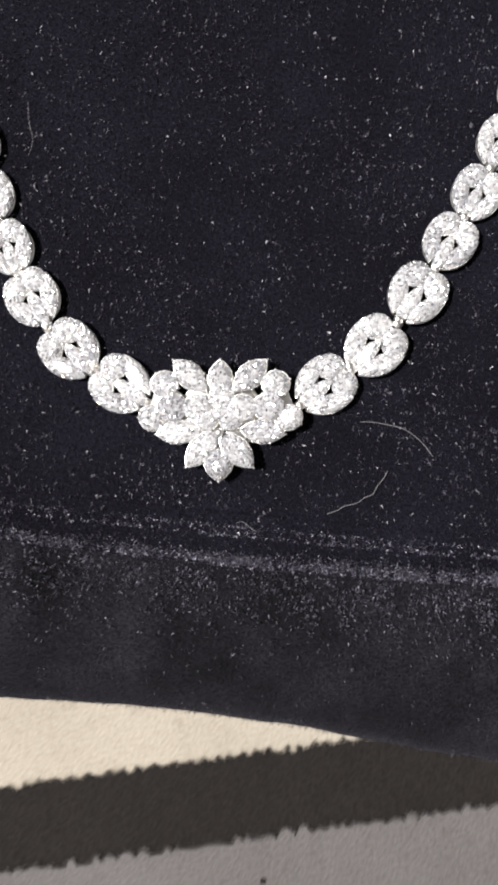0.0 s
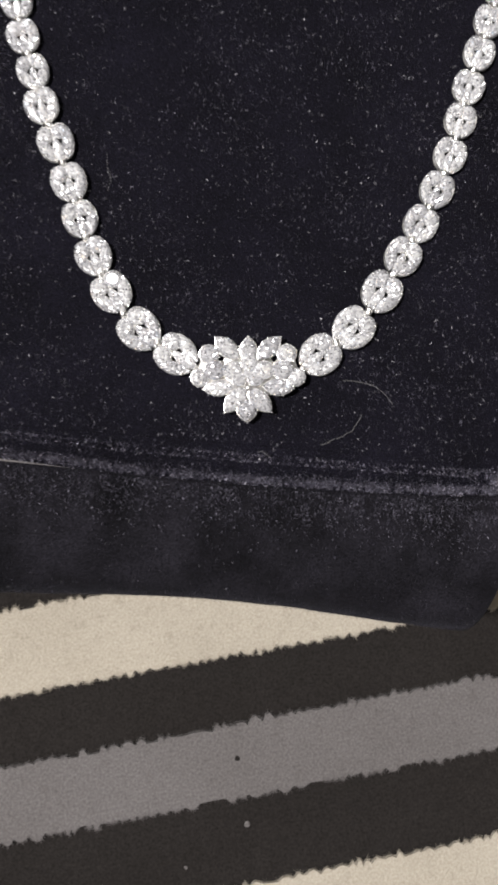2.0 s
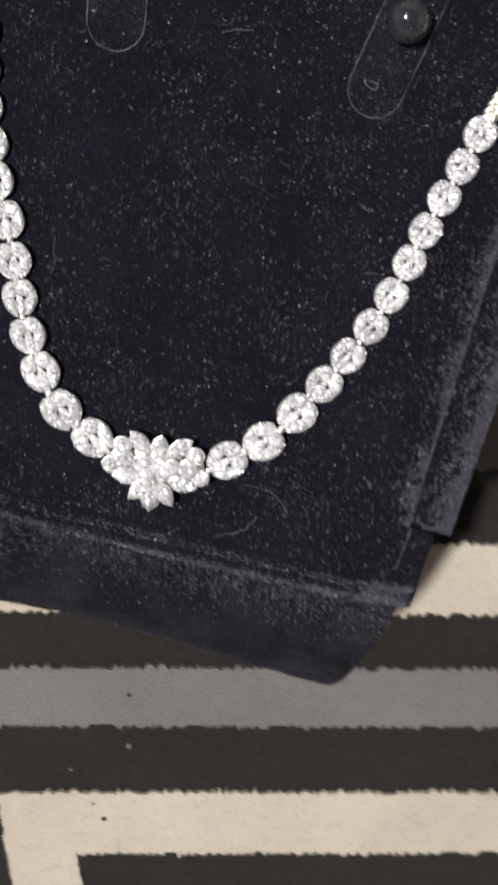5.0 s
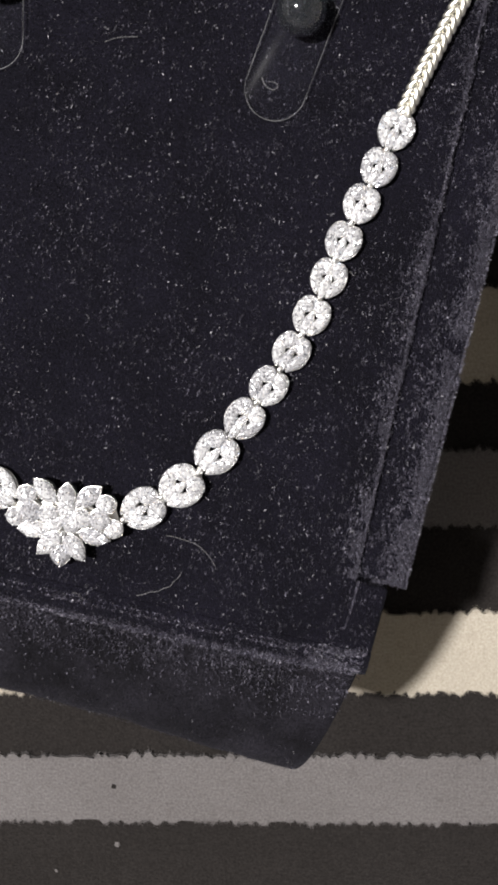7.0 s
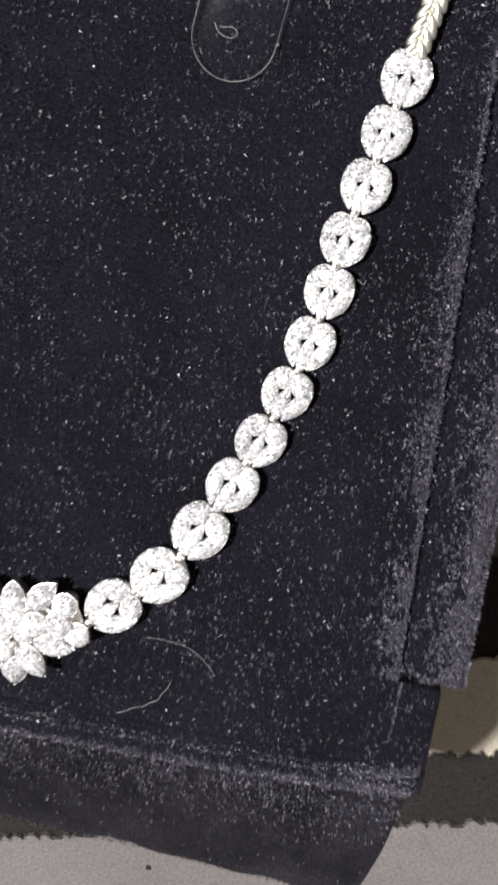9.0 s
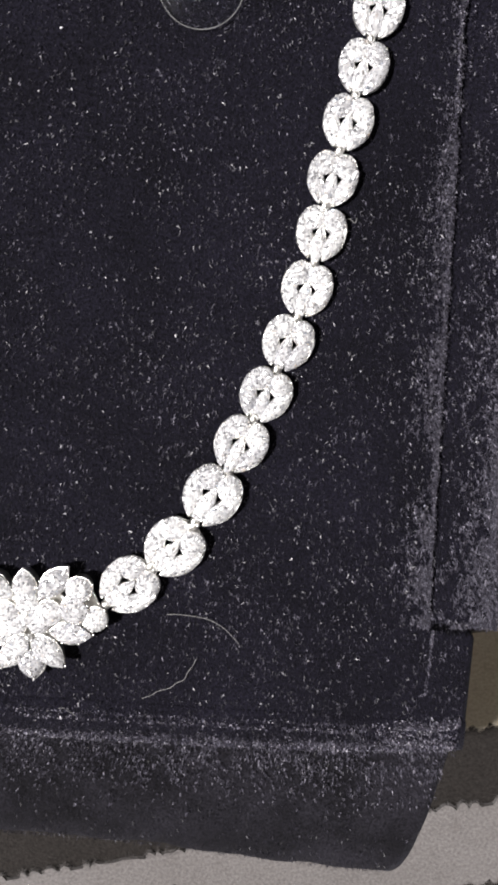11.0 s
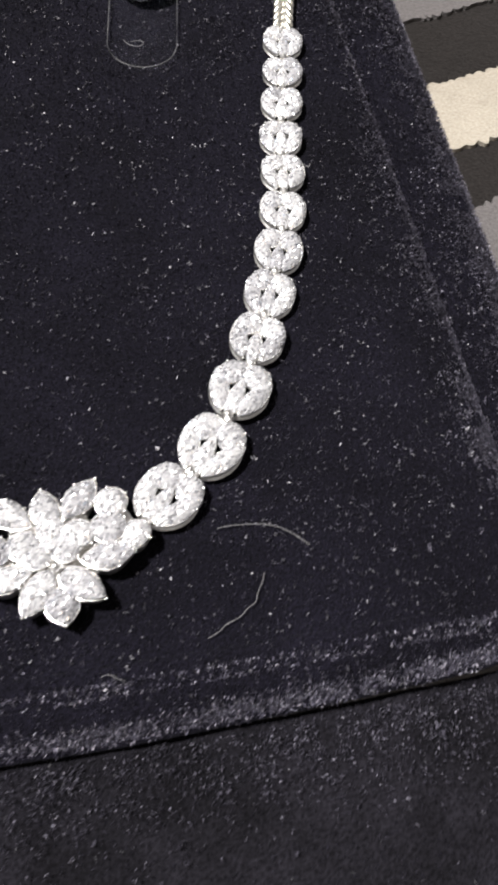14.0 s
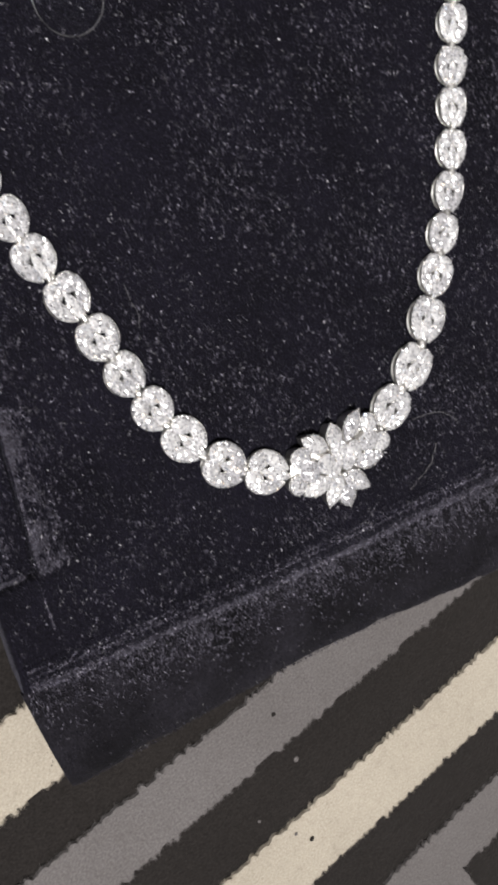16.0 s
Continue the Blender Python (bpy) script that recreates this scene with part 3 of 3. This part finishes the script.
    u, drop = rng.uniform(FLAP[0][0] + 1, FLAP[1][0] - 1, n), np.abs(rng.normal(0, 4.4, n))
    keep = rng.uniform(-0.7, 0.5, n) < noise_at(u, drop, 2.5, 7) + 0.4 * noise_at(u, drop, 12, 1)
    u, drop = u[keep], drop[keep]
    b, a = np.arcsin(np.clip(drop / 32, 0, 1)) * 2 / np.pi, (u - FLAP[0][0]) / (FLAP[1][0] - FLAP[0][0])
    add(clumps(rng, u, -11.5 - 1.3 * np.sin(np.pi * a) - drop, -4.8 - fall(b), (1, 5), (0.16, 0.2)), (0, -0.35, 0.9))
    blades("edge_pile", np.concatenate(roots) * MM, np.concatenate(normals), (0.3, 0.65), (0.05, 0.10), 0.27, SHEEN_NAP, stand, 7, "velvet pile coloured with the sheen on seams and edges")
    n = 9000
    b, a = rng.uniform(0, 0.97, n) ** 1.5, rng.uniform(0.01, 0.99, n)
    left, right = FLAP[0][0] + (FLAP[3][0] - FLAP[0][0]) * b, FLAP[1][0] + (FLAP[2][0] - FLAP[1][0]) * b
    uu = left + (right - left) * a
    top, low = FLAP[0][1] * (1 - a) + FLAP[1][1] * a - 1.3 * np.sin(np.pi * a), FLAP[3][1] * (1 - a) + FLAP[2][1] * a + 2.4 * np.sin(np.pi * a) ** 1.5
    vv = top + (low - top) * np.sin(b * np.pi / 2) ** 1.05
    blades("flap_pile", np.stack([uu, vv, -4.7 - fall(b)], 1) * MM, np.tile(np.array((0, -0.5, 0.85)), (n, 1)), (0.3, 0.7), (0.04, 0.07), 0.45, PILE, stand, 8, "short velvet pile on the flap")


fuzz()


# ---------------------------------------------------------------- the necklace
def ellipse(n=16):
    return [(math.cos(2 * math.pi * k / n), math.sin(2 * math.pi * k / n)) for k in range(n)]


def marquise(n=16, pear=False):
    """A lens outline, pointed at +x (and at -x, unless it is a pear)."""
    out = []
    for k in range(n):
        a = 2 * math.pi * k / n
        x = math.cos(a)
        w = (1 - abs(x) ** 1.75) ** 0.85 if (x > 0 or not pear) else math.sqrt(max(0.0, 1 - x * x))
        out.append((x, w * (1 if math.sin(a) >= 0 else -1) if abs(math.sin(a)) > 1e-9 else 0.0))
    return out


def gem(outline, length, width, name):
    """A faceted stone: table, two rings of crown facets, girdle, pavilion. Sizes are half axes; the girdle is z = 0."""
    bm = bmesh.new()
    n = len(outline)
    w = min(length, width)
    ring = lambda s, z, off: [bm.verts.new(((outline[k][0] * (1 - off) + outline[(k + 1) % n][0] * off) * length * s, (outline[k][1] * (1 - off) + outline[(k + 1) % n][1] * off) * width * s, z)) for k in range(n)]
    table, star, girdle = ring(0.48, 0.46 * w, 0.5), ring(0.76, 0.31 * w, 0.0), ring(1.0, 0.03 * w, 0.5)
    belt, low = ring(1.0, -0.03 * w, 0.5), ring(0.50, -0.50 * w, 0.0)
    tip = bm.verts.new((0, 0, -0.86 * w))
    bm.faces.new(table)
    for k in range(n):
        j = (k + 1) % n
        bm.faces.new((table[k], star[j], table[j]))
        bm.faces.new((star[j], girdle[k], girdle[j]))
        bm.faces.new((table[k], star[k], girdle[k], star[j]))
        bm.faces.new((girdle[k], belt[k], belt[j], girdle[j]))
        bm.faces.new((belt[k], low[j], belt[j]))
        bm.faces.new((low[k], low[j], belt[k]))
        bm.faces.new((low[k], tip, low[j]))
    bmesh.ops.remove_doubles(bm, verts=bm.verts, dist=1e-7)
    bmesh.ops.recalc_face_normals(bm, faces=bm.faces)
    return mesh_of(bm, name, STONE)


def cup(bm, outline, length, width, centre, angle, z0, z1):
    """The wall of metal that holds one stone."""
    c, s = math.cos(angle), math.sin(angle)
    put = lambda q, k, z: bm.verts.new((centre[0] + c * q[0] * length * k - s * q[1] * width * k, centre[1] + s * q[0] * length * k + c * q[1] * width * k, z))
    rings = [[put(q, k, z) for q in outline] for k, z in ((0.52, z0), (0.70, z0), (0.99, z1 - 0.02), (0.95, z1), (0.50, z0 + 0.05))]
    n = len(outline)
    for a, b in zip(rings, rings[1:] + rings[:1]):
        for k in range(n):
            bm.faces.new((a[k], a[(k + 1) % n], b[(k + 1) % n], b[k]))


def bead(bm, x, y, z, r):
    bmesh.ops.create_uvsphere(bm, u_segments=7, v_segments=5, radius=r, matrix=Matrix.Translation((x, y, z)))


# half axes in link diameters
PETAL = [(0.287, -0.115, 0.405, 0.172, 67.0), (-0.287, -0.115, 0.405, 0.172, 113.0), (0.0, -0.185, 0.355, 0.142, 90.0)]
ROUND = [(0.202, 0.245, 0.250, 0.216, 140.0), (-0.202, 0.245, 0.250, 0.216, 40.0)]
GIRDLE = 0.19


def link_setting():
    bm = bmesh.new()
    for k, (x, y, a, b, turn) in enumerate(PETAL):
        cup(bm, marquise(16, k == 2), a, b, (x, y), radians(turn), 0.04, GIRDLE)
    for x, y, a, b, turn in ROUND:
        cup(bm, ellipse(), a, b, (x, y), radians(turn), 0.04, GIRDLE)
    for x, y in ((0, 0.40), (0, 0.14), (0.435, 0.245), (-0.435, 0.245), (0.145, -0.46), (-0.145, -0.46), (0.36, 0.40), (-0.36, 0.40), (0.17, 0.465), (-0.17, 0.465), (0.0, -0.48)):
        bead(bm, 0.95 * x, 0.95 * y, GIRDLE + 0.015, 0.024)
    for y, r in ((0.49, 0.095), (-0.49, 0.09)):
        bead(bm, 0, y, GIRDLE - 0.03, r)
    for k in range(28):
        q = [(r * math.cos(a), r * math.sin(a), z) for a in (2 * math.pi * k / 28, 2 * math.pi * (k + 1) / 28) for r, z in ((0.44, 0.02), (0.47, 0.05), (0.44, 0.08), (0.41, 0.05))]
        ring = [bm.verts.new(v) for v in q]
        for j in range(4):
            bm.faces.new((ring[j], ring[(j + 1) % 4], ring[4 + (j + 1) % 4], ring[4 + j]))
    # jump ring and hinge towards the next link
    for k in range(10):
        a0, a1 = 2 * math.pi * k / 10, 2 * math.pi * (k + 1) / 10
        q = [(0, 0.535 + r * math.cos(a), 0.13 + r * math.sin(a)) for a, r in ((a0, 0.10), (a1, 0.10), (a1, 0.055), (a0, 0.055))]
        for side in (-0.035, 0.035):
            bm.faces.new([bm.verts.new((side, y, z)) for _, y, z in q])
        bm.faces.new([bm.verts.new(v) for v in ((-0.035, *q[0][1:]), (0.035, *q[0][1:]), (0.035, *q[1][1:]), (-0.035, *q[1][1:]))])
    return mesh_of(bm, "link", SILVER)


SIDE = [(-13.02, 12.36), (-19.90, 17.12), (-24.81, 24.04), (-28.14, 30.84), (-30.66, 37.67), (-32.53, 44.52), (-34.88, 51.68), (-37.37, 58.59), (-38.93, 64.98), (-40.64, 71.29), (-41.81, 77.71), (-42.73, 84.04)]
OTHER = [(13.93, 12.09), (20.51, 17.23), (25.95, 24.04), (30.17, 30.79), (33.70, 37.19), (36.95, 43.72), (39.56, 50.28), (41.68, 56.95), (43.42, 63.43), (45.59, 69.91), (47.68, 76.12), (49.60, 82.46)]


def build_necklace():
    necklace = holder("necklace", pose(0, 0, (TOP + 0.35) * MM), "white metal necklace of round clear-stone clusters with a flower centrepiece", "necklace")
    setting = link_setting()
    petals = [gem(marquise(16, k == 2), a * 0.985, b * 0.96, "marquise_stone") for k, (_, _, a, b, _) in enumerate(PETAL)]
    rounds = gem(ellipse(), ROUND[0][2] * 0.98, ROUND[0][3] * 0.98, "round_stone")
    rnd = random.Random(3)
    for side, first in ((SIDE, (-4.0, 9.5)), (OTHER, (4.6, 9.5))):
        pts = [Vector(first)] + [Vector(q) for q in side]
        for i in range(1, len(pts)):
            q = pts[i]
            ahead = pts[i + 1] if i + 1 < len(pts) else q + (q - pts[i - 1])
            behind = pts[i - 1] if i > 1 else q - (ahead - q)
            step = ((ahead - q).length + (q - behind).length) / 2
            d = ahead - behind
            size = step * MM
            m = Matrix.LocRotScale((q.x * MM, q.y * MM, 0), Euler((radians(rnd.uniform(-4, 4)), radians(rnd.uniform(-4, 4)), math.atan2(d.y, d.x) - math.pi / 2)), (0.955 * size, 1.01 * size, size))
            link = part("link", setting, SILVER, necklace, "", m)
            for (x, y, a, b, turn), me in zip(PETAL, petals):
                part("marquise_stone", me, STONE, link, "", pose(x, y, GIRDLE, rnd.uniform(-10, 10), rnd.uniform(-10, 10), turn))
            for x, y, a, b, turn in ROUND:
                part("round_stone", rounds, STONE, link, "", pose(x, y, GIRDLE, rnd.uniform(-10, 10), rnd.uniform(-10, 10), turn))
    # the centrepiece: stones as x, y, half length, half width, turn, height, shape (0 round, 1 lens, 2 pear)
    stones = [(0.3, 13.3, 2.2, 1.65, 90, 1.9, 2), (0.45, 10.7, 1.6, 1.55, 0, 2.3, 0), (0.3, 8.75, 1.05, 1.0, 0, 2.9, 0), (-1.5, 7.75, 1.5, 1.45, 0, 2.5, 0), (1.65, 7.85, 1.55, 1.5, 0, 2.5, 0),
              (-2.35, 3.75, 2.95, 1.72, 229, 2.1, 2), (-0.02, 1.75, 2.15, 1.95, 270, 1.7, 2), (2.5, 3.65, 3.0, 1.76, 313, 2.1, 2)]
    wing = [(5.5, 6.15, 2.85, 1.62, -6, 1.9, 1), (8.95, 8.0, 1.8, 1.7, 20, 1.5, 0), (6.3, 9.4, 1.95, 1.85, 0, 2.2, 0), (2.95, 9.35, 1.8, 1.75, 0, 2.6, 0),
            (7.3, 12.4, 1.8, 1.75, 0, 1.6, 0), (3.95, 13.5, 2.85, 1.68, 43, 1.8, 1)]
    stones += [(0.27 + x, y, a, b, t, z, k) for x, y, a, b, t, z, k in wing] + [(0.27 - x, y, a, b, 180 - t, z, k) for x, y, a, b, t, z, k in wing]
    stones = [(x, y, a * (1.02 if y < 5 else 1.08), b * (1.02 if y < 5 else 1.06), t, 2.6 + 0.4 * (z - 2.0) + 0.04 * y, k) for x, y, a, b, t, z, k in stones]
    half = [(2.4, 4.2), (5.4, 5.4), (9.2, 7.3), (9.6, 9.4), (8.4, 12.7), (6.8, 12.7), (5.6, 11.5), (4.9, 10.9), (4.4, 11.6), (4.3, 13.0), (2.8, 12.9)]
    heart = [(0.3, 3.0)] + [(0.27 + x, y) for x, y in half] + [(0.3, 12.9)] + [(0.27 - x, y) for x, y in half[::-1]]
    piece = part("centrepiece", slab(heart, 1.0, 1.75, 0.1, 1), SILVER, necklace, "flower-shaped cluster of clear stones")
    for x, y, a, b, turn, z, kind in stones:
        bm = bmesh.new()
        cup(bm, (ellipse(), marquise(), marquise(16, True))[kind], a, b, (x, y), radians(turn), 0.25, z)
        bmesh.ops.scale(bm, vec=(MM, MM, MM), verts=bm.verts)
        part("stone_setting", bm, SILVER, piece)
    bm = bmesh.new()
    bead(bm, 0, 0, 0, 0.17 * MM)
    tip = mesh_of(bm, "prong", SILVER)
    for x, y, a, b, turn, z, kind in stones:
        for q in ((20, 92, 164, 236, 308), (0, 68, 112, 180, 248, 292), (0, 100, 180, 260))[kind]:
            px, py = math.cos(radians(q)) * a, math.sin(radians(q)) * b * (0.9 if kind == 1 else 1.0)
            c, d = math.cos(radians(turn)), math.sin(radians(turn))
            part("prong", tip, SILVER, piece, "", pose((x + c * px - d * py) * MM, (y + d * px + c * py) * MM, (z + 0.02) * MM))
    bm = bmesh.new()
    bmesh.ops.create_uvsphere(bm, u_segments=14, v_segments=9, radius=0.58 * MM, matrix=Matrix.Translation((0.1 * MM, 6.05 * MM, 3.4 * MM)))
    part("centre_bead", bm, SILVER, piece, "round polished metal bead")
    bm = bmesh.new()
    bmesh.ops.create_uvsphere(bm, u_segments=12, v_segments=8, radius=0.36 * MM, matrix=Matrix.Translation((0.3 * MM, 9.45 * MM, 3.6 * MM)))
    part("centre_bead", bm, SILVER, piece, "small polished metal bead")
    for x, y, a, b, turn, z, kind in stones:
        shape = (ellipse(), marquise(), marquise(16, True))[kind]
        part(("round_stone", "marquise_stone", "pear_stone")[kind], gem(shape, a * 0.985 * MM, b * 0.97 * MM, "stone"), STONE, piece, "", pose(x * MM, y * MM, z * MM, rnd.uniform(-10, 10), rnd.uniform(-10, 10), turn))
    # braided chain: slanted pairs of small loops
    bm = bmesh.new()
    bmesh.ops.create_uvsphere(bm, u_segments=10, v_segments=7, radius=1.0)
    bmesh.ops.scale(bm, vec=(0.60 * MM, 1.62 * MM, 0.60 * MM), verts=bm.verts)
    for f in bm.faces:
        f.smooth = True
    loop = mesh_of(bm, "chain_loop", CHAIN)
    for start, way, bend in (((50.6, 85.6), (4.6, 13.6), 0.10), ((-42.6, 87.2), (-0.6, 11.0), -0.10)):
        q, d = Vector(start), Vector(way).normalized()
        strand = part("chain", tube([((start[0] + d.x * k * 3) * MM, (start[1] + d.y * k * 3) * MM, 0.9 * MM) for k in range(3)], 0.5 * MM, 6), CHAIN, necklace, "braided pale metal chain")
        for k in range(46):
            h = math.atan2(d.y, d.x) - math.pi / 2
            nrm = Vector((d.y, -d.x))
            for sgn in (-1, 1):
                c = q + nrm * 0.72 * sgn
                part("chain_loop", loop, CHAIN, strand, "", Matrix.LocRotScale((c.x * MM, c.y * MM, (1.2 + 0.12 * sgn) * MM), Euler((radians(12), 0, h + sgn * radians(27))), (1, 1, 1)))
            q = q + d * 1.55
            d = (d + nrm * bend * 0.04).normalized()
    return necklace


build_necklace()


# ---------------------------------------------------------------- straps, pins, lint
def build_strap(x, y, turn, length, label):
    """A clear plastic strip with a rounded end, flat on the velvet."""
    strap = holder("strap", pose(x * MM, y * MM, (TOP + 0.5) * MM, 0, 0, turn), label, "strap", "clear straps on the display board")
    w = 5.2
    pts = [(w * math.cos(a), w * math.sin(a)) for a in (math.pi + math.pi * k / 20 for k in range(21))] + [(w, length), (-w, length)]
    part("strip", slab(pts, 0, 0.5, 0.12, 2), PLASTIC, strap).visible_shadow = False
    edge = [(px * MM, py * MM, 0.45 * MM) for px, py in pts[:-1] + [(-w, length)]]
    edge = [(-w * MM, length * MM, 0.45 * MM)] + edge[:-2] + [(w * MM, length * MM, 0.45 * MM)]
    part("rim", tube(edge, 0.07 * MM, 5), STRAP_EDGE, strap, "patchy pale edge of the strip")
    return strap


build_strap(28.9, 87.0, -14.5, 62, "narrow clear plastic strap pinned on the velvet board")
build_strap(-19.6, 90.0, 4.0, 62, "narrow clear plastic strap pinned on the velvet board")


def build_pin(x, y):
    pin = holder("glass_pin", pose(x * MM, y * MM, (TOP - 0.6) * MM), "smoky glass ball-headed pin holding a clear strap", "pin", "glass pins on the display board")
    bm = bmesh.new()
    bmesh.ops.create_uvsphere(bm, u_segments=36, v_segments=24, radius=4.1 * MM, matrix=Matrix.Translation((0, 0, 4.3 * MM)))
    for f in bm.faces:
        f.smooth = True
    part("head", bm, GLASS, pin, "smoky glass ball")
    bm = bmesh.new()
    bmesh.ops.create_cone(bm, cap_ends=True, segments=10, radius1=0.15 * MM, radius2=0.3 * MM, depth=5 * MM, matrix=Matrix.Translation((0, 0, -2.4 * MM)))
    part("shank", bm, SILVER, pin)


for x, y in ((31.7, 99.2), (-19.6, 99.8), (45.0, 120.5)):
    build_pin(x, y)


def fibre(points, thick, label):
    """A single stray hair of lint, lying on the velvet; smoothed through a few points."""
    pts = [Vector(q) for q in points]
    path = []
    for i in range(len(pts) - 1):
        a, b, c, d = pts[max(i - 1, 0)], pts[i], pts[i + 1], pts[min(i + 2, len(pts) - 1)]
        for k in range(6):
            s = k / 6
            path.append(0.5 * ((2 * b) + (c - a) * s + (2 * a - 5 * b + 4 * c - d) * s * s + (3 * b - a - 3 * c + d) * s ** 3))
    path.append(pts[-1])
    line = [(q.x * MM, q.y * MM, (TOP + 0.62) * MM) for q in path]
    tagged(new("lint_fibre", mesh_of(tube(line, thick * MM, 5), "lint_fibre", FIBRE)), label, "lint", "stray fibres on the velvet")


fibre([(18.6, 7.4), (20.6, 7.3), (24.2, 6.5), (26.5, 4.9), (28.2, 2.8)], 0.05, "curved pale stray fibre on black velvet")
fibre([(14.2, -4.8), (15.6, -4.35), (16.5, -3.8), (18.2, -3.35), (19.2, -2.65), (20.3, -2.15), (20.85, -1.15), (21.7, -0.1), (22.2, 0.9)], 0.05, "kinked pale stray fibre on black velvet")
fibre([(2.2, -6.0), (3.0, -5.9), (3.7, -6.4), (4.6, -7.1)], 0.04, "tiny pale stray fibre on black velvet")
fibre([(26.4, 88.6), (27.0, 87.4), (28.4, 86.8), (29.2, 87.4), (28.6, 88.0), (27.4, 88.0)], 0.05, "curled pale stray fibre on black velvet")


fibre([(-25.6, 50.4), (-25.5, 47.8), (-25.0, 45.2), (-25.6, 43.2)], 0.028, "thin bent stray fibre on black velvet")
fibre([(-0.6, 91.4), (1.6, 92.3), (5.0, 92.8)], 0.04, "straight pale stray fibre on black velvet")
fibre([(44.3, 57.7), (45.2, 58.6), (46.0, 58.0), (46.3, 58.6)], 0.045, "tiny pale stray fibre beside a necklace link")


def fleck(x, y, level, size, material, label):
    """A tiny squashed tuft caught in the rug; x and y along the rug's stripes."""
    bm = bmesh.new()
    bmesh.ops.create_icosphere(bm, subdivisions=2, radius=size * MM)
    for v in bm.verts:
        v.co *= 1 + 0.45 * noise.noise(v.co * 900 + Vector((x, y, 0)))
        v.co.z *= 0.45
    ob = tagged(new("fleck", mesh_of(bm, "fleck", material)), label, "fleck", "flecks on the rug")
    ob.matrix_basis = RUG @ pose(x * MM, y * MM, level * MM)


fleck(-14.1, -22.2, 0.2, 0.8, CHARCOAL, "tiny dark wool fleck on a cream stripe")
fleck(-17.2, -16.8, 0.2, 0.6, GREY, "tiny grey wool fleck on a cream stripe")
fleck(-6.3, 2.6, -1.0, 0.8, GREY, "tiny pale fleck on the charcoal ground")
fleck(-6.0, 20.6, 0.1, 0.7, CHARCOAL, "tiny dark wool fleck on a grey stripe")
fleck(-24.0, -5.5, -1.0, 0.5, GREY, "tiny pale fleck on the charcoal ground")


def lint():
    rng = np.random.default_rng(11)
    n = 2600
    u, v = rng.uniform(OUT_L + 1, OUT_R - 1, n), rng.uniform(-9, 130, n)
    at = clumps(rng, u, v, np.zeros(n), (1, 3), (0.16, 0.16))
    u, v = at[:, 0], at[:, 1]
    keep = (v > 9.6) | ((u > LIP_L + 0.6) & (u < LIP_R - 0.6))
    u, v = u[keep], v[keep]
    n = len(u)
    blades("lint", np.stack([u, v, np.full(n, 0.35)], 1) * MM, rng.normal(0, 0.8, (n, 3)) + np.array((0, -0.6, 0.7)), (0.15, 0.60), (0.05, 0.19), 0.5, LINT, None, 12, "specks of pale dust on the velvet").matrix_basis = STAND


lint()


def stray_pile():
    """Loose, flattened velvet fibres, thick in some places and thin in others."""
    rng = np.random.default_rng(21)
    n = 26000
    u, v = rng.uniform(IN_L + 3, IN_R - 1, n), rng.uniform(-4, 128, n)
    keep = rng.uniform(-0.3, 1.3, n) < 0.15 + noise_at(u, v, 13, 31) + 0.6 * noise_at(u, v, 3.2, 17)
    u, v = u[keep], v[keep]
    way = np.stack([rng.normal(0, 0.45, len(u)), np.where(rng.uniform(0, 1, len(u)) < 0.92, -0.8, 0.5), np.full(len(u), 0.55)], 1)
    blades("stray_pile", np.stack([u, v, np.full(len(u), 0.3)], 1) * MM, way, (0.25, 0.7), (0.03, 0.085), 0.25, LINT, None, 22, "loose flattened fibres on the velvet").matrix_basis = STAND


stray_pile()
